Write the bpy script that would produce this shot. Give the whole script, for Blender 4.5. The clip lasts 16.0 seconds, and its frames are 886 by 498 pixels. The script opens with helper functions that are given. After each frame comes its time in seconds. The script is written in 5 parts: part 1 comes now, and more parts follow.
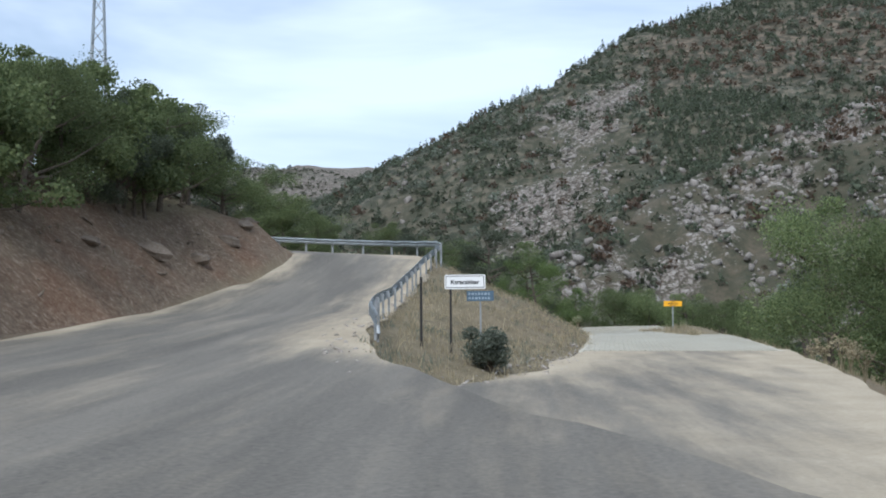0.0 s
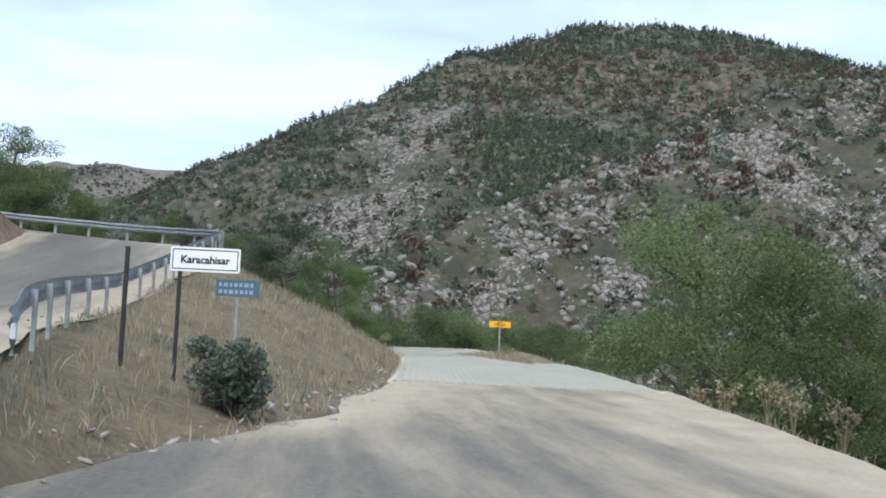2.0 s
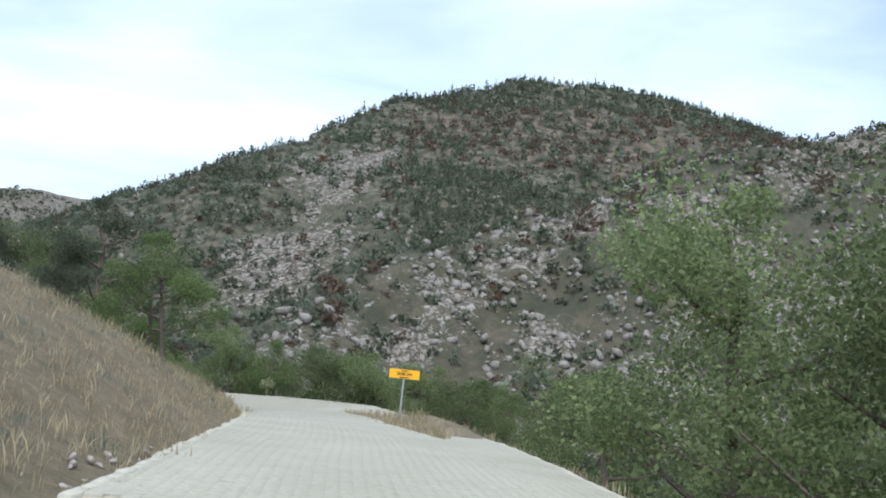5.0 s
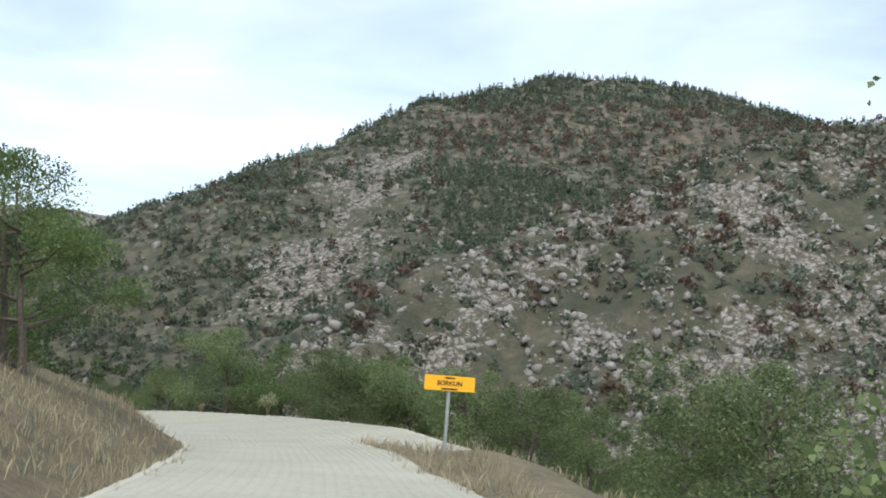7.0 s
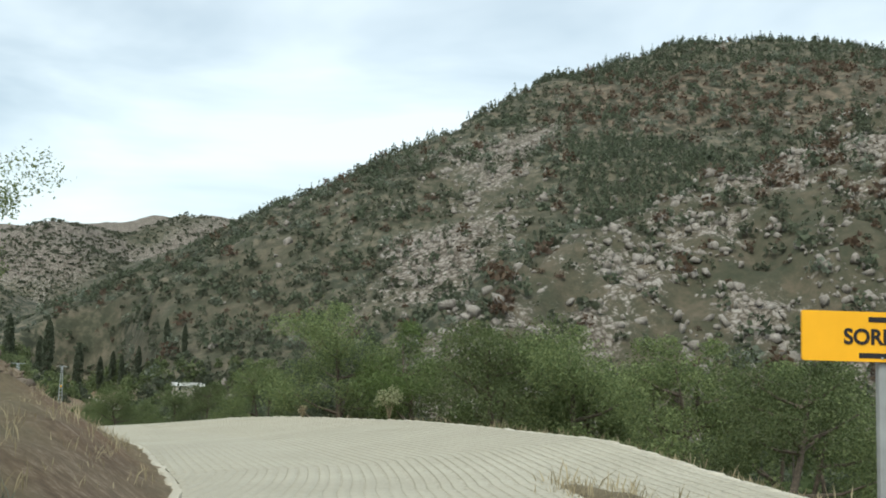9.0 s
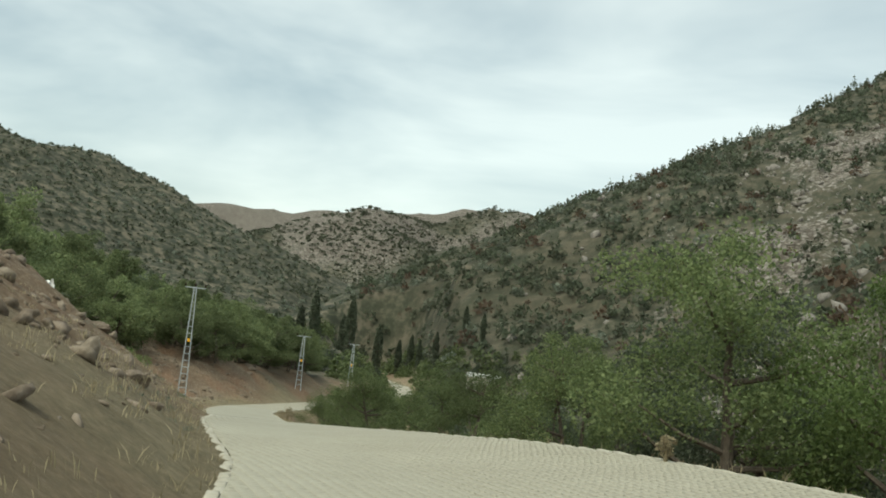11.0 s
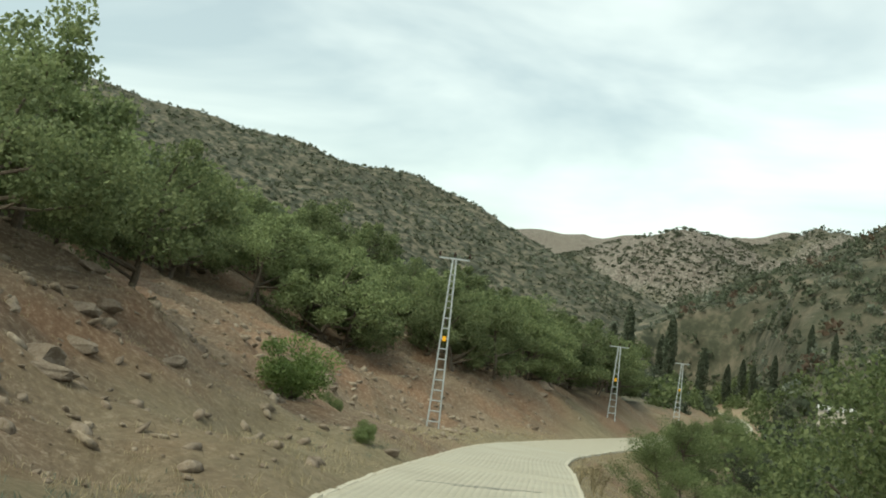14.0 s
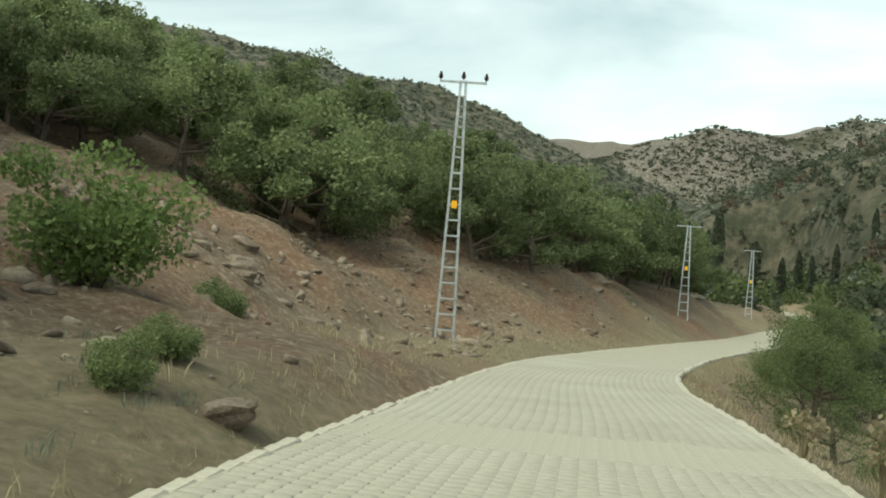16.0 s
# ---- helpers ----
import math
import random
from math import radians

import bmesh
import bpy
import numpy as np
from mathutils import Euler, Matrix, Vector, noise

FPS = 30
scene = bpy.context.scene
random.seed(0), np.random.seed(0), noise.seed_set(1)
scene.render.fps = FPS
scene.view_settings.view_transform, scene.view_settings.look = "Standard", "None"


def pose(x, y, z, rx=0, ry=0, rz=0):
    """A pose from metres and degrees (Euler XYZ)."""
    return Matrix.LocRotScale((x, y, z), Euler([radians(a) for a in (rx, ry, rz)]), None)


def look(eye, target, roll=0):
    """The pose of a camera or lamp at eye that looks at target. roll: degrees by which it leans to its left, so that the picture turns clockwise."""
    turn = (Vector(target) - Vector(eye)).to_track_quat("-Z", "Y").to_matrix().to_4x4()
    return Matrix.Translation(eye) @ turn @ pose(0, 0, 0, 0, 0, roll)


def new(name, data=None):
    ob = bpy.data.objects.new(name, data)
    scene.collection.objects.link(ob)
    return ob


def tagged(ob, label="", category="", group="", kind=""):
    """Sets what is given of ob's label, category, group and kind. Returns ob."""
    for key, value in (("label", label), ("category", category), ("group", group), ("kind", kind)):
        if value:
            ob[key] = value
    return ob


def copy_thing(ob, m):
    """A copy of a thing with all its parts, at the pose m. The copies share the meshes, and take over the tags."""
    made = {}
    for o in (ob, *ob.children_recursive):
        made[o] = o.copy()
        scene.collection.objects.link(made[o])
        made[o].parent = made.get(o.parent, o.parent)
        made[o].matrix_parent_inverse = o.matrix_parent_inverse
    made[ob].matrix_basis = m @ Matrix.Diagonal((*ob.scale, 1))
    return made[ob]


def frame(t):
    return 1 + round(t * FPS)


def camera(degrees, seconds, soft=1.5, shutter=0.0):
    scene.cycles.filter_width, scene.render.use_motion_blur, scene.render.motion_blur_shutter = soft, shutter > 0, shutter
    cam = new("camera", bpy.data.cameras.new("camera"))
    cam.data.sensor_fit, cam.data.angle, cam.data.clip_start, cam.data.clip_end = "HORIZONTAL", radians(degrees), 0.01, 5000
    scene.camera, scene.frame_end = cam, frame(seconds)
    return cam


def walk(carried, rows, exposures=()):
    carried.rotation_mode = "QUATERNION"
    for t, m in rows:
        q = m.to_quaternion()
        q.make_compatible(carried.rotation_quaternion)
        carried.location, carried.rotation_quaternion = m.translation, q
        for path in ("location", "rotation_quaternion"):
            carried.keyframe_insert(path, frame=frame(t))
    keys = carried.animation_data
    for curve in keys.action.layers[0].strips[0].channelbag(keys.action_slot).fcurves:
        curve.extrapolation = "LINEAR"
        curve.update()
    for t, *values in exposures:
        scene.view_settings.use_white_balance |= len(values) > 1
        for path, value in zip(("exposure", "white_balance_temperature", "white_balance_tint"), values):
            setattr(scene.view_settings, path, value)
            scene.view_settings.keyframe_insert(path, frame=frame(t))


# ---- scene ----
cam = camera(44.0, 16.0, 1.9)
PATH = [
    (0, (3.311, -1.896, 1.398), (3.188, 0.098, 1.5), -0.4),
    (0.5, (3.115, 0.851, 1.336), (3.001, 2.844, 1.462), -0.5),
    (1, (3.122, 3.574, 1.276), (3.093, 5.563, 1.483), -0.5),
    (1.5, (3.417, 6.211, 1.223), (3.481, 8.205, 1.351), 1.5),
    (2, (3.866, 8.743, 1.179), (4.082, 10.726, 1.319), 2.8),
    (2.5, (4.318, 11.172, 1.148), (4.665, 13.131, 1.348), 1.1),
    (3, (4.766, 13.543, 1.131), (5.133, 15.497, 1.346), 3.8),
    (3.5, (5.243, 15.91, 1.129), (5.631, 17.862, 1.319), 4.4),
    (4, (5.773, 18.33, 1.143), (6.202, 20.27, 1.376), 4.6),
    (4.5, (6.338, 20.877, 1.168), (6.686, 22.831, 1.41), 6.4),
    (7, (8.818, 37.744, 1.303), (9.097, 39.709, 1.552), 4.3),
    (7.5, (9.181, 41.706, 1.299), (9.423, 43.677, 1.537), 3.5),
    (8, (9.532, 45.446, 1.271), (9.705, 47.428, 1.48), 3.0),
    (10.5, (7.956, 66.649, 0.803), (7.641, 68.612, 1.022), 3.8),
    (11, (6.194, 73.276, 0.655), (5.689, 75.203, 0.833), 6.4),
    (11.5, (4.092, 80.18, 0.476), (3.465, 82.074, 0.616), 6.7),
    (12, (1.81, 86.851, 0.253), (1.076, 88.708, 0.362), 7.8),
    (12.5, (-0.522, 92.897, -0.02), (-1.342, 94.719, 0.076), 8.3),
    (13, (-2.89, 98.396, -0.345), (-3.802, 100.174, -0.27), 7.9),
    (13.5, (-5.31, 103.543, -0.719), (-6.275, 105.291, -0.599), 7.7),
    (14, (-7.798, 108.534, -1.141), (-8.822, 110.244, -0.983), 7.6),
    (14.5, (-10.363, 113.531, -1.607), (-11.407, 115.228, -1.434), 7.1),
    (15, (-12.996, 118.562, -2.102), (-14.046, 120.263, -2.04), 4.5),
    (15.5, (-15.678, 123.623, -2.61), (-16.741, 125.317, -2.585), 4.3),
    (16, (-18.392, 128.709, -3.115), (-19.451, 130.405, -3.111), 4.3),
]
# seconds, stops, kelvin, tint of the picture
EXPOSURES = [(0, 0.5, 5620, 8.5), (3.5, 0.8, 5560, 8), (8, 0.72, 6150, 3), (11, 0.4, 6800, -5), (13.5, 0.68, 7050, -6.5), (16, 0.68, 6900, -8.5)]
walk(cam, [(t, look(eye, target, roll)) for t, eye, target, roll in PATH], EXPOSURES)


# ---- world, sun and sky ----
world = bpy.data.worlds.new("overcast_sky")
scene.world = world
world.use_nodes = True
wn, wl = world.node_tree.nodes, world.node_tree.links
wn.clear()
w_out = wn.new("ShaderNodeOutputWorld")
w_sky = wn.new("ShaderNodeTexSky")
w_sky.sky_type, w_sky.sun_disc = "NISHITA", False
w_sky.sun_elevation, w_sky.sun_rotation = radians(52), radians(200)
w_sky.air_density, w_sky.dust_density = 1.0, 2.0
w_geo = wn.new("ShaderNodeTexCoord")
w_map = wn.new("ShaderNodeMapping")
w_map.inputs["Scale"].default_value = (1.0, 1.0, 3.6)
w_noise = wn.new("ShaderNodeTexNoise")
w_noise.inputs["Scale"].default_value = 2.2
w_noise.inputs["Detail"].default_value = 5.0
w_noise.inputs["Roughness"].default_value = 0.52
w_noise.inputs["Distortion"].default_value = 0.35
w_ramp = wn.new("ShaderNodeValToRGB")
w_ramp.color_ramp.elements[0].position, w_ramp.color_ramp.elements[1].position = 0.37, 0.63
w_ramp.color_ramp.elements[0].color = (0.43, 0.47, 0.505, 1)
w_ramp.color_ramp.elements[1].color = (0.86, 0.865, 0.87, 1)
w_bg1, w_bg2 = wn.new("ShaderNodeBackground"), wn.new("ShaderNodeBackground")
w_bg1.inputs["Strength"].default_value = 0.05
w_bg2.inputs["Strength"].default_value = 0.63
w_add = wn.new("ShaderNodeAddShader")
wl.new(w_geo.outputs["Generated"], w_map.inputs["Vector"])
wl.new(w_map.outputs["Vector"], w_noise.inputs["Vector"])
wl.new(w_noise.outputs["Fac"], w_ramp.inputs["Fac"])
wl.new(w_sky.outputs["Color"], w_bg1.inputs["Color"])
wl.new(w_ramp.outputs["Color"], w_bg2.inputs["Color"])
wl.new(w_bg1.outputs[0], w_add.inputs[0])
wl.new(w_bg2.outputs[0], w_add.inputs[1])
wl.new(w_add.outputs[0], w_out.inputs["Surface"])

sun = new("sun", bpy.data.lights.new("sun", "SUN"))
sun.data.energy, sun.data.angle, sun.data.color = 2.25, radians(32), (1.0, 0.96, 0.9)
sun.matrix_world = look((0, 0, 300), (0.21 * 300, 0.58 * 300, 300 - 0.79 * 300))


# ---- materials ----
def node_material(name, rough=0.9):
    m = bpy.data.materials.new(name)
    m.use_nodes = True
    b = m.node_tree.nodes["Principled BSDF"]
    b.inputs["Roughness"].default_value = rough
    b.inputs["Specular IOR Level"].default_value = 0.25
    return m, m.node_tree.nodes, m.node_tree.links, b


def noise_ramp(n, l, scale, stops, detail=6.0, rough=0.6, coord="Object", stretch=(1, 1, 1), distortion=0.0):
    tc, mp = n.new("ShaderNodeTexCoord"), n.new("ShaderNodeMapping")
    mp.inputs["Scale"].default_value = stretch
    tx, rp = n.new("ShaderNodeTexNoise"), n.new("ShaderNodeValToRGB")
    tx.inputs["Scale"].default_value, tx.inputs["Detail"].default_value, tx.inputs["Roughness"].default_value = scale, detail, rough
    tx.inputs["Distortion"].default_value = distortion
    l.new(tc.outputs[coord], mp.inputs["Vector"])
    l.new(mp.outputs["Vector"], tx.inputs["Vector"])
    l.new(tx.outputs["Fac"], rp.inputs["Fac"])
    els = rp.color_ramp.elements
    while len(els) < len(stops):
        els.new(0.5)
    for e, (p, c) in zip(els, stops):
        e.position, e.color = p, (*c, 1)
    return rp.outputs["Color"], tx.outputs["Fac"]


def mix_colour(n, l, fac, a, b, mode="MIX"):
    mx = n.new("ShaderNodeMix")
    mx.data_type, mx.blend_type = "RGBA", mode
    for socket, value in ((mx.inputs[0], fac), (mx.inputs[6], a), (mx.inputs[7], b)):
        if isinstance(value, (int, float)):
            socket.default_value = value
        elif isinstance(value, tuple):
            socket.default_value = (*value, 1)
        else:
            l.new(value, socket)
    return mx.outputs[2]


def bump(n, l, b, height, strength, distance):
    bp = n.new("ShaderNodeBump")
    bp.inputs["Strength"].default_value, bp.inputs["Distance"].default_value = strength, distance
    l.new(height, bp.inputs["Height"])
    l.new(bp.outputs["Normal"], b.inputs["Normal"])


def two_scale(name, big, small, stops_big, stops_small, mixing=0.5, rough=0.9, bumpiness=0.4, depth=0.02, stretch=(1, 1, 1)):
    m, n, l, b = node_material(name, rough)
    c1, f1 = noise_ramp(n, l, big, stops_big, stretch=stretch)
    c2, f2 = noise_ramp(n, l, small, stops_small, detail=8, stretch=stretch)
    l.new(mix_colour(n, l, mixing, c1, c2), b.inputs["Base Color"])
    bump(n, l, b, f2, bumpiness, depth)
    return m


def step(n, l, value, low, high):
    mr = n.new("ShaderNodeMapRange")
    mr.interpolation_type = "SMOOTHSTEP"
    mr.inputs[1].default_value, mr.inputs[2].default_value = low, high
    l.new(value, mr.inputs[0])
    return mr.outputs[0]


def attribute(n, name):
    a = n.new("ShaderNodeAttribute")
    a.attribute_name = name
    return a.outputs["Fac"]


def ground_material():
    """Dry grass, reddish earth, rubble and limestone, by the ground's own cover values."""
    m, n, l, b = node_material("dry_ground", 0.95)
    grass, gf = noise_ramp(n, l, 0.9, [(0.3, (0.11, 0.088, 0.054)), (0.5, (0.205, 0.167, 0.107)), (0.7, (0.31, 0.26, 0.172))], detail=10, rough=0.7)
    tuft, tf = noise_ramp(n, l, 7.0, [(0.35, (0.085, 0.083, 0.044)), (0.55, (0.235, 0.195, 0.12)), (0.75, (0.37, 0.315, 0.205))], detail=8, rough=0.7)
    earth, ef = noise_ramp(n, l, 0.55, [(0.3, (0.115, 0.078, 0.05)), (0.5, (0.2, 0.148, 0.1)), (0.72, (0.3, 0.24, 0.17))], detail=10, rough=0.65)
    rubble, rf = noise_ramp(n, l, 5.0, [(0.38, (0.055, 0.038, 0.025)), (0.52, (0.18, 0.13, 0.087)), (0.62, (0.41, 0.345, 0.265))], detail=9, rough=0.8)
    blocks = n.new("ShaderNodeTexVoronoi")
    blocks.feature = "DISTANCE_TO_EDGE"
    blocks.inputs["Scale"].default_value = 0.42
    place = n.new("ShaderNodeTexCoord")
    warp, warpf = noise_ramp(n, l, 0.5, [(0, (0, 0, 0)), (1, (1, 1, 1))], detail=4)
    bent = mix_colour(n, l, 0.45, (0, 0, 0), warp)
    moved = n.new("ShaderNodeVectorMath")
    moved.operation = "MULTIPLY_ADD"
    moved.inputs[1].default_value = (6, 6, 6)
    l.new(bent, moved.inputs[0])
    l.new(place.outputs["Object"], moved.inputs[2])
    l.new(moved.outputs[0], blocks.inputs["Vector"])
    # shade in the gaps between rock blocks, painted as darker cell edges
    crack_shade = n.new("ShaderNodeValToRGB")
    crack_shade.color_ramp.elements[0].position, crack_shade.color_ramp.elements[1].position = 0.0, 0.16
    crack_shade.color_ramp.elements[0].color = (0.3, 0.27, 0.23, 1)
    l.new(blocks.outputs["Distance"], crack_shade.inputs["Fac"])
    rock, kf = noise_ramp(n, l, 0.42, [(0.4, (0.045, 0.038, 0.03)), (0.48, (0.15, 0.13, 0.108)), (0.6, (0.285, 0.266, 0.24))], detail=13, rough=0.8, distortion=0.3, stretch=(1, 1, 1.2))
    rock = mix_colour(n, l, 1.0, rock, crack_shade.outputs["Color"], "MULTIPLY")
    scrub, sf = noise_ramp(n, l, 0.09, [(0.36, (0.03, 0.036, 0.021)), (0.5, (0.056, 0.053, 0.034)), (0.66, (0.115, 0.092, 0.066))], detail=14, rough=0.8)
    thick, hf = noise_ramp(n, l, 0.2, [(0.43, (0.027, 0.032, 0.021)), (0.5, (0.054, 0.057, 0.038)), (0.58, (0.125, 0.11, 0.08))], detail=8, rough=0.68)
    russet, uf = noise_ramp(n, l, 0.2, [(0.42, (0.036, 0.037, 0.025)), (0.5, (0.078, 0.063, 0.045)), (0.58, (0.15, 0.115, 0.085))], detail=8, rough=0.68)
    scrub = mix_colour(n, l, attribute(n, "green"), scrub, thick)
    scrub = mix_colour(n, l, attribute(n, "russet"), scrub, russet)
    a = mix_colour(n, l, 0.45, grass, tuft)
    e = mix_colour(n, l, 0.58, earth, rubble)
    red, redf = noise_ramp(n, l, 0.22, [(0.45, (0, 0, 0)), (0.62, (1, 1, 1))], detail=5)
    e = mix_colour(n, l, mix_colour(n, l, 0.6, (0, 0, 0), red), e, mix_colour(n, l, 0.5, rubble, (0.24, 0.105, 0.05)))
    near = mix_colour(n, l, attribute(n, "earth"), a, e)
    sum_ = n.new("ShaderNodeMath")
    sum_.operation = "ADD"
    # on the farthest hills the rock value carries painted haze
    l.new(attribute(n, "rock"), sum_.inputs[0])
    shift = n.new("ShaderNodeMath")
    shift.operation = "MULTIPLY_ADD"
    shift.inputs[1].default_value, shift.inputs[2].default_value = 2.0, -1.0
    l.new(kf, shift.inputs[0])
    l.new(shift.outputs[0], sum_.inputs[1])
    far = mix_colour(n, l, step(n, l, sum_.outputs[0], 0.40, 0.58), scrub, rock)
    cover = mix_colour(n, l, attribute(n, "hill"), near, far)
    l.new(cover, b.inputs["Base Color"])
    bump(n, l, b, rf, 0.9, 0.14)
    return m


def leaf_material(name, low, high, warm=0.0):
    m, n, l, b = node_material(name, 0.6)
    g = n.new("ShaderNodeNewGeometry")
    oi = n.new("ShaderNodeObjectInfo")
    rp = n.new("ShaderNodeValToRGB")
    rp.color_ramp.elements[0].color, rp.color_ramp.elements[1].color = (*low, 1), (*high, 1)
    l.new(g.outputs["Random Per Island"], rp.inputs["Fac"])
    hs = n.new("ShaderNodeHueSaturation")
    mr = n.new("ShaderNodeMapRange")
    mr.inputs[3].default_value, mr.inputs[4].default_value = 0.72, 1.3
    l.new(oi.outputs["Random"], mr.inputs[0])
    l.new(mr.outputs[0], hs.inputs["Value"])
    l.new(rp.outputs["Color"], hs.inputs["Color"])
    l.new(hs.outputs["Color"], b.inputs["Base Color"])
    thin, blend = n.new("ShaderNodeBsdfTranslucent"), n.new("ShaderNodeMixShader")
    blend.inputs[0].default_value = 0.5
    l.new(hs.outputs["Color"], thin.inputs["Color"])
    l.new(b.outputs[0], blend.inputs[1])
    l.new(thin.outputs[0], blend.inputs[2])
    l.new(blend.outputs[0], n["Material Output"].inputs["Surface"])
    return m


def dusty_asphalt():
    """Worn grey asphalt under drifts of sand and grit, by the road's own sand value."""
    m, n, l, b = node_material("dusty_asphalt", 0.92)
    old, of = noise_ramp(n, l, 0.32, [(0.36, (0.072, 0.067, 0.058)), (0.5, (0.112, 0.104, 0.089)), (0.64, (0.165, 0.152, 0.127))], detail=9, rough=0.62, stretch=(2.2, 0.16, 1))
    grit, gf = noise_ramp(n, l, 16.0, [(0.3, (0.065, 0.059, 0.05)), (0.7, (0.24, 0.216, 0.178))], detail=8, rough=0.7)
    sand, sf = noise_ramp(n, l, 0.6, [(0.35, (0.28, 0.232, 0.16)), (0.65, (0.42, 0.358, 0.26))], detail=8)
    gravel, vf = noise_ramp(n, l, 13.0, [(0.3, (0.23, 0.19, 0.13)), (0.7, (0.47, 0.41, 0.31))], detail=8, rough=0.7)
    drift, df = noise_ramp(n, l, 0.6, [(0, (0, 0, 0)), (1, (1, 1, 1))], detail=10, rough=0.68, stretch=(1.6, 0.22, 1))
    total = n.new("ShaderNodeMath")
    total.operation = "MULTIPLY_ADD"
    total.inputs[1].default_value = 1.5
    l.new(df, total.inputs[0])
    l.new(attribute(n, "sand"), total.inputs[2])
    cover = step(n, l, total.outputs[0], 0.92, 1.75)
    l.new(mix_colour(n, l, cover, mix_colour(n, l, 0.4, old, grit), mix_colour(n, l, 0.45, sand, gravel)), b.inputs["Base Color"])
    bump(n, l, b, vf, 0.6, 0.018)
    return m


def plain(name, colour, rough=0.6, metal=0.0, vary=0.15, scale=6.0, bumpiness=0.15):
    m, n, l, b = node_material(name, rough)
    low = tuple(c * (1 - vary) for c in colour)
    high = tuple(min(1, c * (1 + vary)) for c in colour)
    c, f = noise_ramp(n, l, scale, [(0.3, low), (0.7, high)], detail=8)
    l.new(c, b.inputs["Base Color"])
    b.inputs["Metallic"].default_value = metal
    bump(n, l, b, f, bumpiness, 0.01)
    return m


M_GROUND = ground_material()
M_ASPHALT = dusty_asphalt()
M_GRAVEL = two_scale("sandy_gravel", 0.5, 14.0, [(0.35, (0.23, 0.2, 0.152)), (0.65, (0.36, 0.32, 0.255))], [(0.3, (0.22, 0.185, 0.14)), (0.7, (0.46, 0.42, 0.35))], 0.5, 0.95, 0.8, 0.03)
M_PAVER = two_scale("concrete_paver", 0.4, 16.0, [(0.35, (0.285, 0.268, 0.212)), (0.65, (0.38, 0.36, 0.295))], [(0.3, (0.26, 0.243, 0.19)), (0.7, (0.4, 0.378, 0.31))], 0.5, 0.9, 0.35, 0.008)
M_BED = plain("sand_joint", (0.31, 0.29, 0.23), 0.95, 0, 0.3, 12)
M_KERB = two_scale("kerb_concrete", 0.8, 18.0, [(0.35, (0.33, 0.305, 0.24)), (0.65, (0.46, 0.43, 0.355))], [(0.3, (0.28, 0.255, 0.2)), (0.7, (0.5, 0.47, 0.395))], 0.5, 0.92, 0.6, 0.02)
M_ROCK = two_scale("limestone_rock", 0.9, 7.0, [(0.35, (0.20, 0.165, 0.135)), (0.65, (0.40, 0.365, 0.32))], [(0.3, (0.16, 0.13, 0.1)), (0.7, (0.46, 0.43, 0.385))], 0.5, 0.92, 0.8, 0.05)
M_STONE = two_scale("brown_field_stone", 1.2, 9.0, [(0.35, (0.115, 0.083, 0.058)), (0.65, (0.235, 0.19, 0.145))], [(0.3, (0.09, 0.065, 0.045)), (0.7, (0.29, 0.245, 0.195))], 0.5, 0.95, 0.9, 0.05)
M_BANK_STONE = two_scale("earthy_limestone", 1.0, 8.0, [(0.35, (0.14, 0.11, 0.08)), (0.65, (0.27, 0.225, 0.17))], [(0.3, (0.11, 0.085, 0.06)), (0.7, (0.33, 0.28, 0.22))], 0.5, 0.95, 0.8, 0.05)
M_HILL_ROCK = two_scale("weathered_limestone", 0.25, 2.0, [(0.35, (0.12, 0.104, 0.087)), (0.65, (0.265, 0.245, 0.22))], [(0.3, (0.09, 0.077, 0.062)), (0.7, (0.32, 0.298, 0.268))], 0.5, 0.95, 0.9, 0.2)
M_BARK = plain("grey_bark", (0.11, 0.09, 0.07), 0.95, 0, 0.4, 14, 0.8)
M_STEEL = plain("galvanised_steel", (0.42, 0.45, 0.46), 0.5, 0.6, 0.2, 4)
M_STEEL_DULL = plain("dull_galvanised_steel", (0.33, 0.34, 0.34), 0.6, 0.45, 0.2, 4)
M_BLACK_POST = plain("black_painted_steel", (0.03, 0.028, 0.027), 0.6, 0, 0.4, 10)
M_WHITE_SIGN = plain("white_sign_sheet", (0.74, 0.74, 0.72), 0.45, 0, 0.04, 3, 0.03)
M_YELLOW = plain("yellow_sign_sheet", (0.80, 0.40, 0.02), 0.45, 0, 0.06, 3, 0.03)
M_BLUE = plain("faded_blue_sign_sheet", (0.075, 0.115, 0.155), 0.5, 0, 0.15, 6, 0.05)
M_INK = plain("black_lettering", (0.02, 0.02, 0.022), 0.5, 0, 0.1, 5, 0.0)
M_PALE_INK = plain("pale_lettering", (0.25, 0.31, 0.36), 0.5, 0, 0.1, 5, 0.0)
M_PORCELAIN = plain("brown_porcelain", (0.045, 0.028, 0.022), 0.25, 0, 0.2, 6, 0.0)
M_WIRE = plain("dark_wire", (0.05, 0.05, 0.05), 0.5, 0.5, 0.1, 4, 0.0)
M_LEAF = leaf_material("oak_leaves", (0.088, 0.122, 0.05), (0.19, 0.226, 0.098))
M_LEAF_WOOD = leaf_material("slope_oak_leaves", (0.115, 0.152, 0.068), (0.23, 0.268, 0.128))
M_LEAF_DARK = leaf_material("dark_leaves", (0.06, 0.074, 0.049), (0.12, 0.14, 0.09))
M_LEAF_LIGHT = leaf_material("fresh_leaves", (0.095, 0.14, 0.045), (0.17, 0.225, 0.08))
M_LEAF_GREY = leaf_material("grey_green_leaves", (0.11, 0.13, 0.095), (0.2, 0.22, 0.17))
